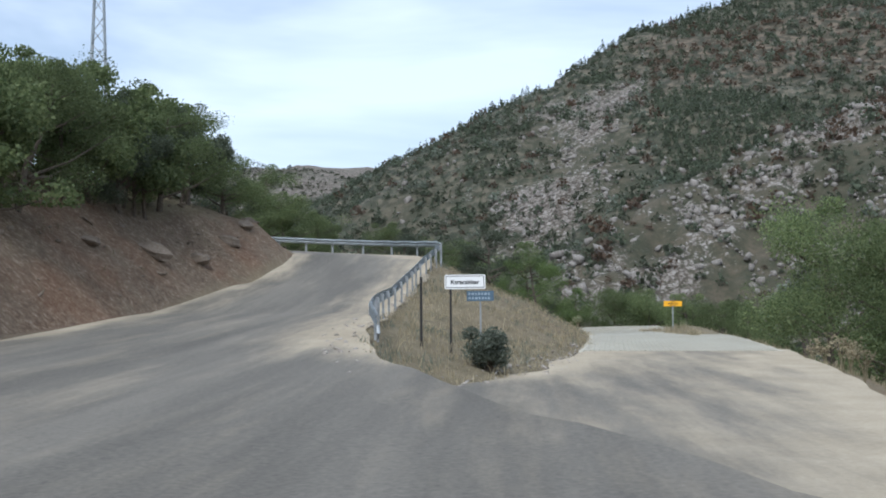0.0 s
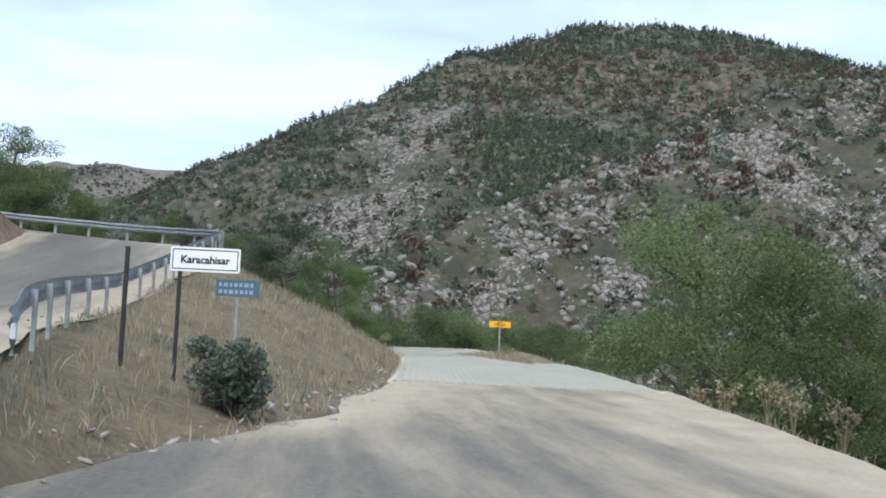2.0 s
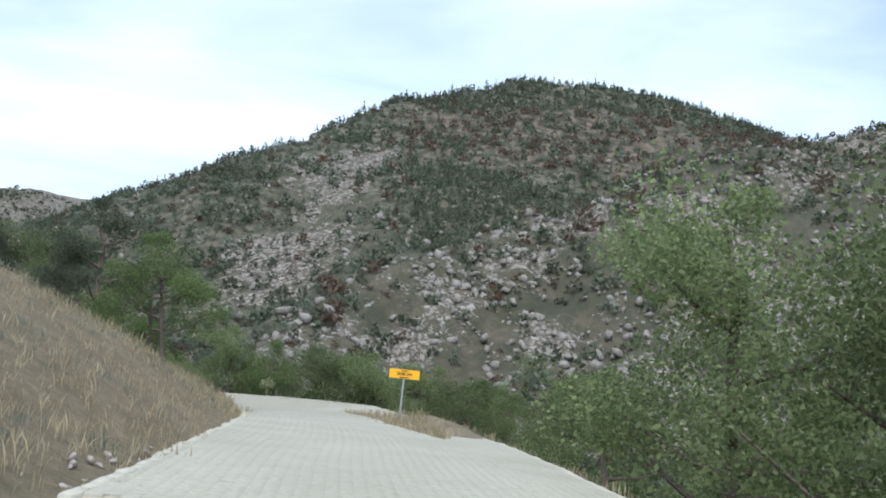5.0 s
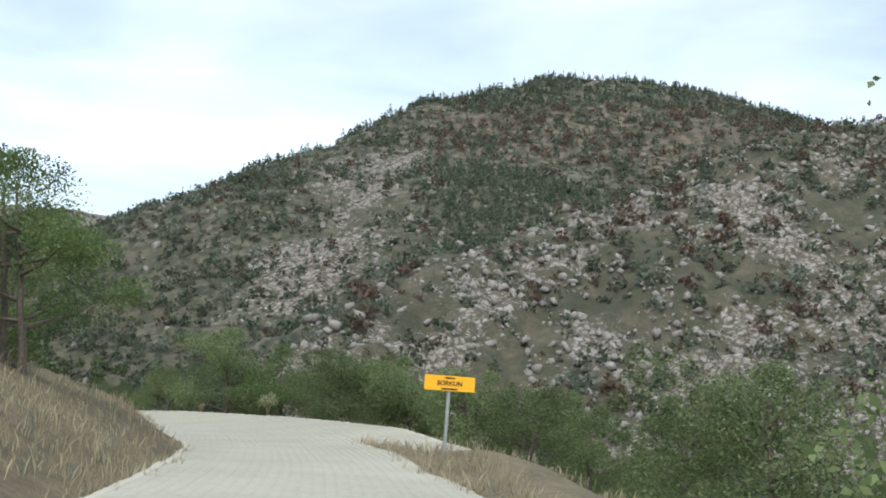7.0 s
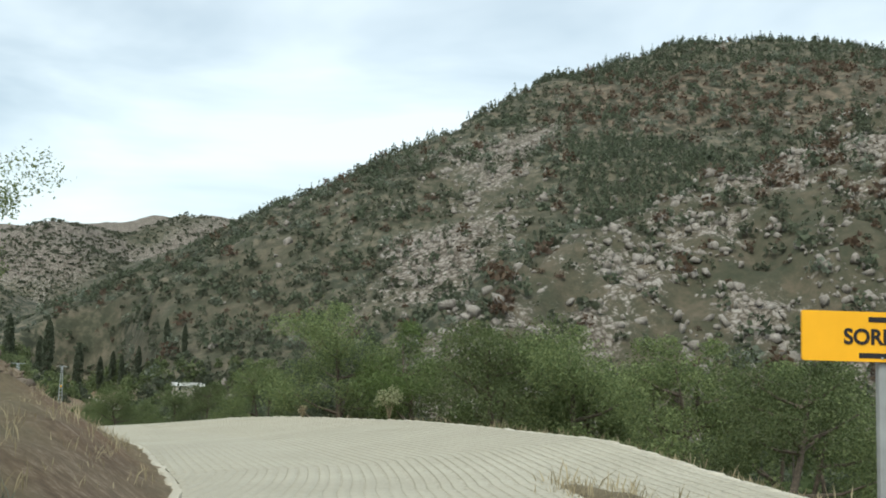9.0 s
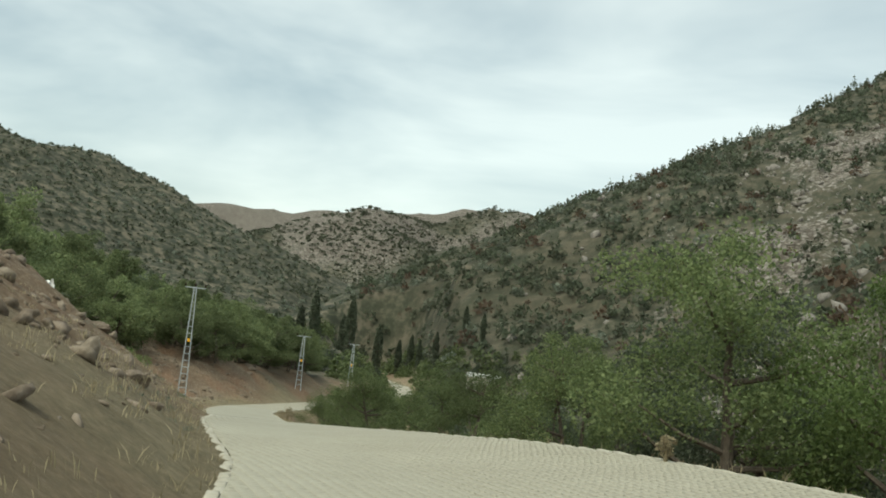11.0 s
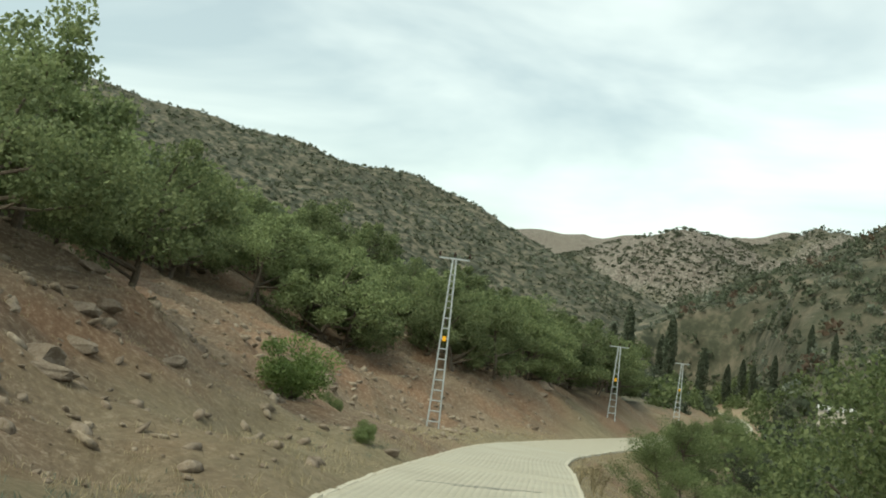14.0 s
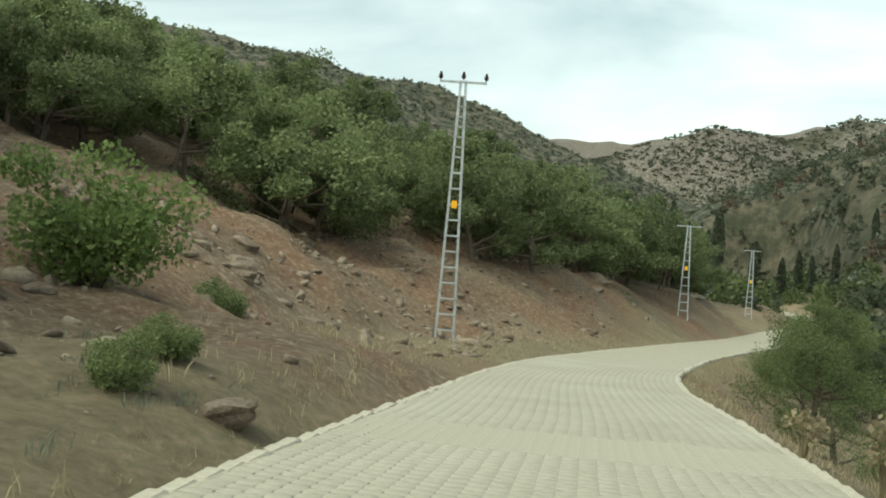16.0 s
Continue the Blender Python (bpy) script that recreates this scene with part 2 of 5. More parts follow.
M_LEAF_RUST = leaf_material("rusty_leaves", (0.075, 0.05, 0.034), (0.125, 0.088, 0.058))
M_LEAF_RED = leaf_material("reddish_leaves", (0.085, 0.06, 0.043), (0.14, 0.102, 0.074))
M_PALE_THISTLE = leaf_material("pale_thistle", (0.28, 0.3, 0.15), (0.46, 0.47, 0.29))
M_STRAW = leaf_material("straw", (0.2, 0.165, 0.1), (0.42, 0.36, 0.235))
M_HILL_LEAF = leaf_material("hill_scrub_leaves", (0.05, 0.06, 0.04), (0.108, 0.117, 0.077))
M_ROOF = plain("pale_sheet_roof", (0.62, 0.62, 0.6), 0.5, 0.1, 0.15, 2)
M_WALL = plain("pale_plaster", (0.45, 0.41, 0.35), 0.9, 0, 0.2, 2)


# ---- plan: roads and relief ----
LOWER = [(3.2, -40), (3.2, -15), (3.4, 0), (4.6, 10), (6.9, 20), (8.4, 30), (9.4, 41), (10.2, 51), (10.2, 60), (9.4, 67.3), (7.3, 75.2), (5.0, 82.5), (2.0, 88.8), (-1.5, 94.5), (-4.8, 100.8), (-7.6, 107.5), (-11.3, 114.8), (-16.0, 124.2), (-19.0, 130), (-22.2, 137), (-25.0, 143.3), (-28.0, 150), (-30.8, 157), (-33.3, 165), (-36.0, 175.5), (-38.4, 187), (-40.2, 200), (-42.5, 215), (-46, 235), (-56, 290), (-78, 360), (-108, 430), (-118, 455)]
LOWER_Z = [(-40, 0.2), (0, 0.0), (10, -0.2), (20, -0.25), (40, -0.1), (50, -0.12), (60, -0.25), (66, -0.42), (80, -0.83), (93, -1.33), (104, -2.08), (113.5, -3.0), (123.6, -3.95), (128.7, -4.4), (141, -5.2), (155, -6.05), (170, -6.85), (185, -7.5), (210, -8.2), (260, -9.2), (400, -11), (1000, -14)]
UPPER = [(3.2, -40), (3.0, -15), (1.6, 0), (-1.4, 10), (-4.0, 20), (-4.5, 30), (-4.4, 40), (-4.3, 47), (-5.2, 53), (-9.0, 57.2), (-16, 60), (-26, 63), (-60, 66)]
UPPER_Z = [(-40, 0.2), (0, 0.0), (38, 0.0), (51, 0.2), (60, 0.5), (66, 0.8), (74, 1.2), (84, 2.35), (94, 3.95), (104, 4.8), (115, 5.3), (170, 6.4)]


def smooth_line(points, pace=1.0):
    """A curve through the points, with a corner every pace metres."""
    p = np.array(points, float)
    ext = np.vstack([2 * p[0] - p[1], p, 2 * p[-1] - p[-2]])
    out = []
    for i in range(1, len(ext) - 2):
        a, b, c, d = ext[i - 1 : i + 3]
        k = max(2, int(np.hypot(*(c - b)) / (pace if c[1] < 240 else 9.0)))
        for u in np.linspace(0, 1, k, endpoint=False):
            out.append(0.5 * (2 * b + (c - a) * u + (2 * a - 5 * b + 4 * c - d) * u**2 + (3 * b - a - 3 * c + d) * u**3))
    out.append(p[-1])
    return np.array(out)


LOW_LINE, UP_LINE = smooth_line(LOWER), smooth_line(UPPER)
low_z = lambda y: np.interp(y, *zip(*LOWER_Z))
up_s = np.r_[0, np.cumsum(np.hypot(*np.diff(UP_LINE, axis=0).T))]
low_s = np.r_[0, np.cumsum(np.hypot(*np.diff(LOW_LINE, axis=0).T))]
up_z = lambda s: np.interp(s, *zip(*UPPER_Z))


def offset_from(line, s, x, y):
    """Signed distance from a line (left is positive), and the length along it; coarser far from the road."""
    x, y = np.atleast_1d(x).astype(float), np.atleast_1d(y).astype(float)
    away = (np.abs(x + 10) > 130) | (y > 300)
    if len(line) < 40 or not away.any():
        return nearest_on(line, s, x, y)
    off, along = np.zeros(x.shape), np.zeros(x.shape)
    pick = np.unique(np.r_[0 : len(line) : 7, len(line) - 1])
    off[away], along[away] = nearest_on(line[pick], s[pick], x[away], y[away])
    if not away.all():
        off[~away], along[~away] = nearest_on(line, s, x[~away], y[~away])
    return off, along


def nearest_on(line, s, x, y):
    best, side, along = np.full(x.shape, 1e18), np.zeros(x.shape), np.zeros(x.shape)
    for i in range(0, len(line) - 1):
        ax, ay = line[i]
        bx, by = line[i + 1]
        dx, dy = bx - ax, by - ay
        ll = dx * dx + dy * dy
        u = np.clip(((x - ax) * dx + (y - ay) * dy) / ll, 0, 1)
        px, py = x - ax - u * dx, y - ay - u * dy
        d = px * px + py * py
        closer = d < best
        best = np.where(closer, d, best)
        side = np.where(closer, np.sign(dx * py - dy * px), side)
        along = np.where(closer, s[i] + u * (s[i + 1] - s[i]), along)
    return np.sqrt(best) * np.where(side == 0, 1, side), along


def hashed(ix, iy, seed):
    v = np.sin(ix * 127.1 + iy * 311.7 + seed * 74.7) * 43758.5453
    return v - np.floor(v)


def value_noise(x, y, seed=0):
    ix, iy = np.floor(x), np.floor(y)
    fx, fy = x - ix, y - iy
    fx, fy = fx * fx * (3 - 2 * fx), fy * fy * (3 - 2 * fy)
    a, b = hashed(ix, iy, seed), hashed(ix + 1, iy, seed)
    c, d = hashed(ix, iy + 1, seed), hashed(ix + 1, iy + 1, seed)
    return (a + (b - a) * fx) * (1 - fy) + (c + (d - c) * fx) * fy - 0.5


def fbm(x, y, size, octaves=4, seed=0, gain=0.5):
    total, amp = 0.0, 1.0
    for k in range(octaves):
        total = total + amp * value_noise(x / size * 2**k + 17.3 * k, y / size * 2**k - 9.1 * k, seed + k)
        amp *= gain
    return total


# crests of the hills: x, y, height; then the slope of their flanks
CRESTS = [
    ([(2, 238, -8), (22, 292, 16), (61, 333, 39), (98, 355, 57), (149, 380, 83), (208, 407, 107), (290, 427, 136), (420, 440, 165)], 0.62, 3.0),
    ([(-136, 378, -11), (-122, 396, -3), (-104, 421, 10), (-69, 460, 32), (-42, 505, 50), (2, 578, 92), (45, 627, 134), (85, 653, 164), (162, 680, 194), (240, 677, 197), (311, 669, 182), (406, 638, 149)], 0.52, 5.0),
    ([(-640, 1230, 30), (-585, 1254, 62), (-551, 1326, 114), (-509, 1344, 139), (-437, 1370, 167), (-373, 1442, 160), (-307, 1510, 190), (-253, 1521, 184), (-111, 1589, 172), (60, 1640, 160)], 0.55, 10.0),
    ([(-808, 234, 155), (-633, 369, 128), (-538, 504, 118), (-468, 609, 109), (-464, 658, 114), (-456, 712, 105), (-445, 767, 112), (-434, 835, 100), (-421, 913, 80), (-408, 982, 64), (-396, 1038, 50), (-384, 1086, 38), (-370, 1135, 26), (-352, 1190, 12)], 0.42, 4.0),
    ([(-2600, 2300, 240), (-1800, 2861, 286), (-1524, 3020, 338), (-1308, 3123, 352), (-1199, 3168, 372), (-579, 3443, 440), (800, 3600, 480)], 0.4, 12.0),
    ([(-157, 881, 87), (-119, 805, 90), (-87, 768, 94), (-44, 721, 97), (-10, 680, 110), (21, 647, 127)], 0.5, 3.0),
]


def hills(x, y):
    h = np.full(x.shape, -1e9)
    for k, (crest, slope, rough) in enumerate(CRESTS):
        mine = np.full(x.shape, -1e9)
        for (ax, ay, az), (bx, by, bz) in zip(crest[:-1], crest[1:]):
            dx, dy = bx - ax, by - ay
            u = np.clip(((x - ax) * dx + (y - ay) * dy) / (dx * dx + dy * dy), 0, 1)
            d = np.hypot(x - ax - u * dx, y - ay - u * dy)
            fall = slope * np.where((k == 1) & (207 * (y - 396) - 257 * (x + 122) > 0), 1.5, 1.0)
            mine = np.maximum(mine, az + u * (bz - az) - fall * (np.sqrt(d * d + 64) - 8))
        mine = mine + (rough if k != 1 else 3.2) * 2.2 * fbm(x, y, 14 * rough, 5, 11 * k, 0.55) * np.clip((mine + 14) / 30, 0.1, 1)
        crag = 1 - np.abs(2.2 * fbm(x, y, 11, 3, 47 + k))
        mine = mine + (3.4, 1.6, 2.4, 0.6, 0.0, 1.0)[k] * (crag - 0.55) * np.clip((mine + 8) / 16, 0, 1)
        h = np.maximum(h, mine)
    return h


def relief(x, y):
    """The ground's height, and how far it is from the two roads."""
    x, y = np.atleast_1d(x).astype(float), np.atleast_1d(y).astype(float)
    lo, ls = offset_from(LOW_LINE, low_s, x, y)
    uo, us = offset_from(UP_LINE, up_s, x, y)
    lz, uz = low_z(np.interp(ls, low_s, LOW_LINE[:, 1])), up_z(us)
    grade = np.interp(y, [-20, 30, 52, 66, 84, 105, 150, 240, 400], [0.21, 0.21, 0.26, 0.22, 0.30, 0.33, 0.31, 0.24, 0.10])
    rise = np.interp(y, [80, 108], [0.0, 1.0])
    gentle = grade * np.minimum(lo, 10) + grade * 1.18 * np.clip(lo - 10, 0, 60)
    foot = np.interp(y, [106, 114, 122, 136, 147, 154, 166, 180, 195], [2.4, 5.0, 5.8, 6.2, 6.8, 7.5, 7.4, 4.5, 2.6])
    banked = 0.12 * np.clip(lo - 1.8, 0, 2.4) + 0.58 * np.clip(lo - foot, 0, 5) + 0.31 * np.clip(lo - foot - 5, 0, 60)
    west = lz + np.where(lo > 0, gentle * (1 - rise) + banked * np.interp(y, [190, 260, 400], [1, 0.7, 0.3]) * rise + 0.2 * np.clip(lo - 70, 0, 260), np.maximum(0.34 * lo, -7.5))
    west = west + np.where(lo > 0, 1, 0.5) * 1.6 * fbm(x, y, 13, 4, 5) * np.clip(np.abs(lo) / 8, 0, 1)
    base = np.where(lo > 0, west, np.maximum(west, -13.0))
    base = np.where(y > 320, np.minimum(base, np.maximum(-10.0, base - (y - 320) * 0.2)), base)
    h = np.maximum(base, hills(x, y))
    fine = 0.22 * fbm(x, y, 2.2, 3, 3) + 0.5 * fbm(x, y, 6.0, 3, 9)
    lz = lz - lean(ls, np.clip(lo, -6, 6))
    bank = np.where(lo > 0, np.interp(y, [55, 90], [0.8, 0.62]), 0.5)
    lw = edge_of(lo, ls) + 0.3
    d = np.maximum(np.abs(lo) - lw, 0)
    far = 3.0 * np.clip(d - 14, 0, None)
    h = np.clip(h, lz - bank * d - far, lz + bank * d + 0.02 + far)
    uw = np.where(uo > 0, upper_left(us), upper_half(us)) + 0.5
    e = np.maximum(np.abs(uo) - uw, 0)
    far = 3.0 * np.clip(e - 10, 0, None)
    h = np.clip(h, uz - 0.62 * e - far, uz + np.where(uo > 0, 0.85, 0.62) * e + 0.02 + far)
    share = d / np.maximum(d + e, 0.01)
    between = lz + (uz - lz) * share + 1.1 * share * (1 - share) * np.clip((y - 26) / 14, 0, 1)
    inside = ((lo > 0) & (uo < 0)) * np.clip((64 - y) / 8, 0, 1)
    h = h * (1 - inside) + between * inside
    h = h + 0.42 * np.exp(-((x - 12.95) ** 2) / 1.1 - ((y - 57.5) / 5.0) ** 2)
    fine = fine + np.where((lo > 0) & (y > 84), 0.75, 0.0) * fbm(x, y, 2.1, 2, 15) * np.clip((lo - 4) / 3, 0, 1)
    edge = np.clip(np.minimum(d, e) / 1.6, 0, 1)
    h = h + fine * edge - 0.07 * (1 - np.clip(np.minimum(d, e) / 0.25, 0, 1))
    return h, lo, uo, ls, us


def half_width(s):
    """The road's half on the inside of the bend."""
    return np.interp(s, [0, 40, 50, 57, 60, 62, 66, 70, 77, 95, 103, 112, 124, 131, 138, 148, 156, 163, 172, 190, 200, 500], [3.4, 3.4, 4.2, 4.8, 4.85, 4.0, 3.6, 3.4, 3.05, 3.0, 2.9, 3.0, 3.0, 2.5, 2.1, 2.0, 2.2, 2.4, 2.5, 2.4, 2.25, 2.2])


def half_right(s):
    """The road's half on the outside."""
    return np.interp(s, [0, 40, 62, 80, 84, 91, 101, 107, 112, 124, 131, 138, 153, 160, 172, 190, 200, 500], [3.4, 3.2, 2.9, 3.0, 3.1, 3.1, 3.3, 3.7, 4.5, 4.7, 4.2, 3.5, 2.5, 2.4, 2.4, 2.4, 2.2, 2.2])


def edge_of(o, s):
    return np.where(np.asarray(o) > 0, half_width(s), half_right(s))


def tilt_of(s):
    """How much the bend leans towards its inside."""
    return np.interp(s, [95, 112, 132, 152], [0.0, 0.1, 0.1, 0.0])


def lean(s, o):
    """How far the road's surface drops at an offset; its inner half lies flatter."""
    return tilt_of(s) * np.where(np.asarray(o) > 0, 0.5, 1.0) * o


def upper_half(s):
    return np.interp(s, [0, 40, 48, 58, 66, 90, 200], [4.6, 4.6, 4.4, 3.9, 3.6, 3.4, 3.2])


def upper_left(s):
    """The climbing road's half on the side of the cutting."""
    return upper_half(s) - np.interp(s, [80, 88, 96, 112], [0.0, 0.8, 1.4, 1.2])


def ground_z(x, y):
    return float(relief(np.array([x]), np.array([y]))[0][0])


def axis_steps(low, high, fine_low, fine_high, fine, growth, most):
    mid = list(np.arange(fine_low, fine_high, fine))
    up, pace = [mid[-1] + fine], fine
    while up[-1] < high:
        pace = min(pace * growth, most if abs(up[-1]) < 440 else 6.0 if abs(up[-1]) < 900 else 60)
        up.append(up[-1] + pace)
    down, pace = [mid[0] - fine], fine
    while down[-1] > low:
        pace = min(pace * growth, most + 1.0 if abs(down[-1]) < 440 else 6.0 if abs(down[-1]) < 900 else 60)
        down.append(down[-1] - pace)
    return np.array(down[::-1] + mid + up)


def sheet(name, verts, faces, materials, smooth=True):
    me = bpy.data.meshes.new(name)
    me.from_pydata([tuple(v) for v in verts], [], [tuple(f) for f in faces])
    for m in materials if isinstance(materials, (list, tuple)) else [materials]:
        me.materials.append(m)
    if smooth:
        me.polygons.foreach_set("use_smooth", [True] * len(me.polygons))
    me.update()
    return me


def outcrop(x, y):
    """The bare rocky face in the middle of the great hill."""
    lean_x = 30 + 0.16 * (y - 440) + 9 * fbm(x, y, 30, 3, 95)
    return np.clip(1.6 - np.abs(x - lean_x) / 20, 0, 1) * np.clip((y - 365) / 40, 0, 1) * np.clip((560 - y) / 45, 0, 1)


def spur_face(x, y):
    """The near flank of the spur, up to its crest."""
    crest = np.interp(x, [2, 22, 61, 98, 149, 208, 290, 420], [238, 292, 333, 355, 380, 407, 427, 440])
    return np.clip((crest + 16 - y) / 14, 0, 1) * np.clip((x + 12) / 18, 0, 1)


def pine_belt(x, y):
    """The dark wood in the hollow behind the spur."""
    left = 60 + 0.10 * (y - 430) + 10 * fbm(x, y, 26, 3, 96)
    inside = np.clip((x - left) / 8, 0, 1) * np.clip((530 - 0.8 * (x - 60) - y) / 30 + 0.6 * fbm(x, y, 24, 3, 98), 0, 1) * np.clip((260 - x) / 50, 0, 1)
    return inside * (1 - spur_face(x, y)) * (y > 380)


def brown_zone(x, y):
    """Russet scrub between the pine belt and the summit."""
    return np.clip((x - 50) / 40, 0, 1) * np.clip((y - 480) / 30, 0, 1) * np.clip((640 - y) / 40, 0, 1)


def build_ground():
    gx = axis_steps(-3600, 3600, -62, 34, 0.6, 1.05, 3.0)
    gy = axis_steps(-300, 4200, 4, 172, 0.6, 1.05, 2.8)
    X, Y = np.meshgrid(gx, gy)
    H, lo, uo, ls, us = relief(X.ravel(), Y.ravel())
    H = H.reshape(X.shape)
    nx, ny = len(gx), len(gy)
    idx = np.arange(nx * ny).reshape(ny, nx)
    faces = np.stack([idx[:-1, :-1], idx[:-1, 1:], idx[1:, 1:], idx[1:, :-1]], -1).reshape(-1, 4)
    me = bpy.data.meshes.new("ground")
    me.vertices.add(nx * ny)
    me.vertices.foreach_set("co", np.stack([X, Y, H], -1).ravel())
    me.loops.add(len(faces) * 4)
    me.loops.foreach_set("vertex_index", faces.ravel())
    me.polygons.add(len(faces))
    me.polygons.foreach_set("loop_start", np.arange(len(faces)) * 4)
    me.polygons.foreach_set("use_smooth", np.ones(len(faces), bool))
    me.update(calc_edges=True)
    me.materials.append(M_GROUND)
    x, y = X.ravel(), Y.ravel()
    steep = np.hypot(*np.gradient(H, gy, gx)).ravel()
    patch = fbm(x, y, 9, 4, 21)
    earth = np.clip((steep - 0.30) * 2.6 + patch * 0.9, 0, 1)
    earth = np.where((lo > 0) & (y < 62) & (uo < 0), earth * 0.35, earth)
    hill = np.where(lo < 0, np.clip((y - 105) / 25, 0, 1), np.clip((y - 195) / 30, 0, 1)) * np.clip((np.abs(lo) - np.interp(y, [150, 210], [14, 5])) / np.interp(y, [150, 210], [16, 6]), 0, 1)
    earth = np.where((lo > 0) & (uo < -4) & (y > 74), np.clip(0.35 + 0.16 * (lo - 3) + 1.3 * patch, 0, 1), earth)
    spur = spur_face(x, y)
    rocky = 0.1 + spur * np.interp(x, [60, 160, 260], [0.31, 0.24, 0.13]) + 0.8 * fbm(x, y, 20, 5, 31)
    rocky = rocky + 0.5 * outcrop(x, y) - 0.8 * pine_belt(x, y) - 0.25 * brown_zone(x, y) - 0.15 * np.clip((0 - x) / 40, 0, 1)
    rocky = np.where(lo > 0, rocky * 0.35, rocky)
    rocky = np.where((y > 1000) & (x > -640), 0.36 + 1.3 * fbm(x, y, 90, 6, 33), rocky)
    # farthest hills: pale rock cover stands in for distance haze, put into the colour
    rocky = np.where(y > 1900, 0.75, rocky)
    green = np.clip(0.75 + 0.8 * fbm(x, y, 40, 3, 35) - 0.6 * outcrop(x, y) - 0.75 * spur, 0, 1)
    green = np.where(lo > 0, np.clip(green + 0.25, 0, 1), green)
    for key, value in (("earth", earth), ("hill", hill), ("rock", np.clip(rocky, 0, 1)), ("green", green), ("russet", np.where(lo < 0, 0.6 * brown_zone(x, y), 0) * (y < 900))):
        at = me.attributes.new(key, "FLOAT", "POINT")
        at.data.foreach_set("value", value.astype(np.float32))
    return tagged(new("ground", me), "dry grass, reddish earth and limestone hills of a valley", "ground", kind="structure")


build_ground()


def strip(name, line, s, z_of, offsets, materials, pick, lift, first=0, last=None, leaning=False, sand=None):
    """A road surface: rows of corners across the line at the given offsets (functions of the length along it)."""
    verts, faces, mats = [], [], []
    last = len(line) if last is None else last
    tang = np.gradient(line, axis=0)
    tang /= np.hypot(*tang.T)[:, None]
    for i in range(first, last):
        nrm = np.array([-tang[i][1], tang[i][0]])
        for o in offsets(s[i]):
            p = line[i] + nrm * o
            verts.append((p[0], p[1], z_of(i) + lift - (float(lean(s[i], o)) if leaning else 0)))
    k = len(offsets(0.0))
    for i in range(last - first - 1):
        for j in range(k - 1):
            a = i * k + j
            faces.append((a + 1, a, a + k, a + k + 1))
            mats.append(pick(j))
    me = sheet(name, verts, faces, materials)
    me.polygons.foreach_set("material_index", mats)
    if sand:
        cover = [v for i in range(first, last) for v in sand(line[i][1])]
        me.attributes.new("sand", "FLOAT", "POINT").data.foreach_set("value", np.array(cover, np.float32))
    return new(name, me)


def jag(s, seed, size=0.35):
    return size * float(fbm(np.array([s * 1.0]), np.array([seed * 3.7]), 2.5, 3, seed)[0])


def sand_between(near, far, start=15, end=21):
    """Sand across the road, from the open junction to the roads past it."""
    return lambda y: [float(np.interp(y, [start, end], pair)) for pair in zip(near, far)]


upper_offsets = lambda s: [upper_left(s) + 1.0 + jag(s, 1, 0.9), upper_left(s) - 0.4 + jag(s, 2, 0.8), 1.2, -1.2, -upper_half(s) + 0.7 + jag(s, 3, 0.8), -upper_half(s) - 0.6 + jag(s, 4)]
tagged(strip("road_upper", UP_LINE, up_s, lambda i: up_z(up_s[i]), upper_offsets, [M_ASPHALT], lambda j: 0, 0.0, sand=sand_between((1.1, 0.5, 0.25, 0.2, 0.25, 0.3), (1.2, 0.5, 0.2, 0.2, 0.6, 1.2))), "worn grey asphalt road climbing round a bend, with sandy edges", "road", kind="structure")
PAVE_FROM = int(np.searchsorted(LOW_LINE[:, 1], 33.5))
lower_offsets = lambda s: [half_width(s) + 0.2 + jag(s, 5, 0.8), half_width(s) - 0.9, 1.2, -0.8, -half_right(s) + 0.7, -half_right(s) - 0.4 + jag(s, 6)]
FORK_FROM = int(np.searchsorted(LOW_LINE[:, 1], -25.0))
tagged(strip("road_apron", LOW_LINE, low_s, lambda i: low_z(LOW_LINE[i][1]), lower_offsets, [M_ASPHALT], lambda j: 0, 0.012, FORK_FROM, PAVE_FROM + 2, sand=sand_between((0.3, 0.28, 0.4, 0.5, 0.8, 1.2), (1.3, 0.85, 0.65, 0.6, 0.9, 1.3), 19, 27)), "sandy worn asphalt at the fork of the side road", "road", kind="structure")
bed_offsets = lambda s: [half_width(s), 0.0, -half_right(s)]
ROAD = tagged(strip("road_lower", LOW_LINE, low_s, lambda i: low_z(LOW_LINE[i][1]), bed_offsets, [M_BED], lambda j: 0, 0.0335, PAVE_FROM, None, True), "pale concrete block road winding down the valley", "road", kind="structure")


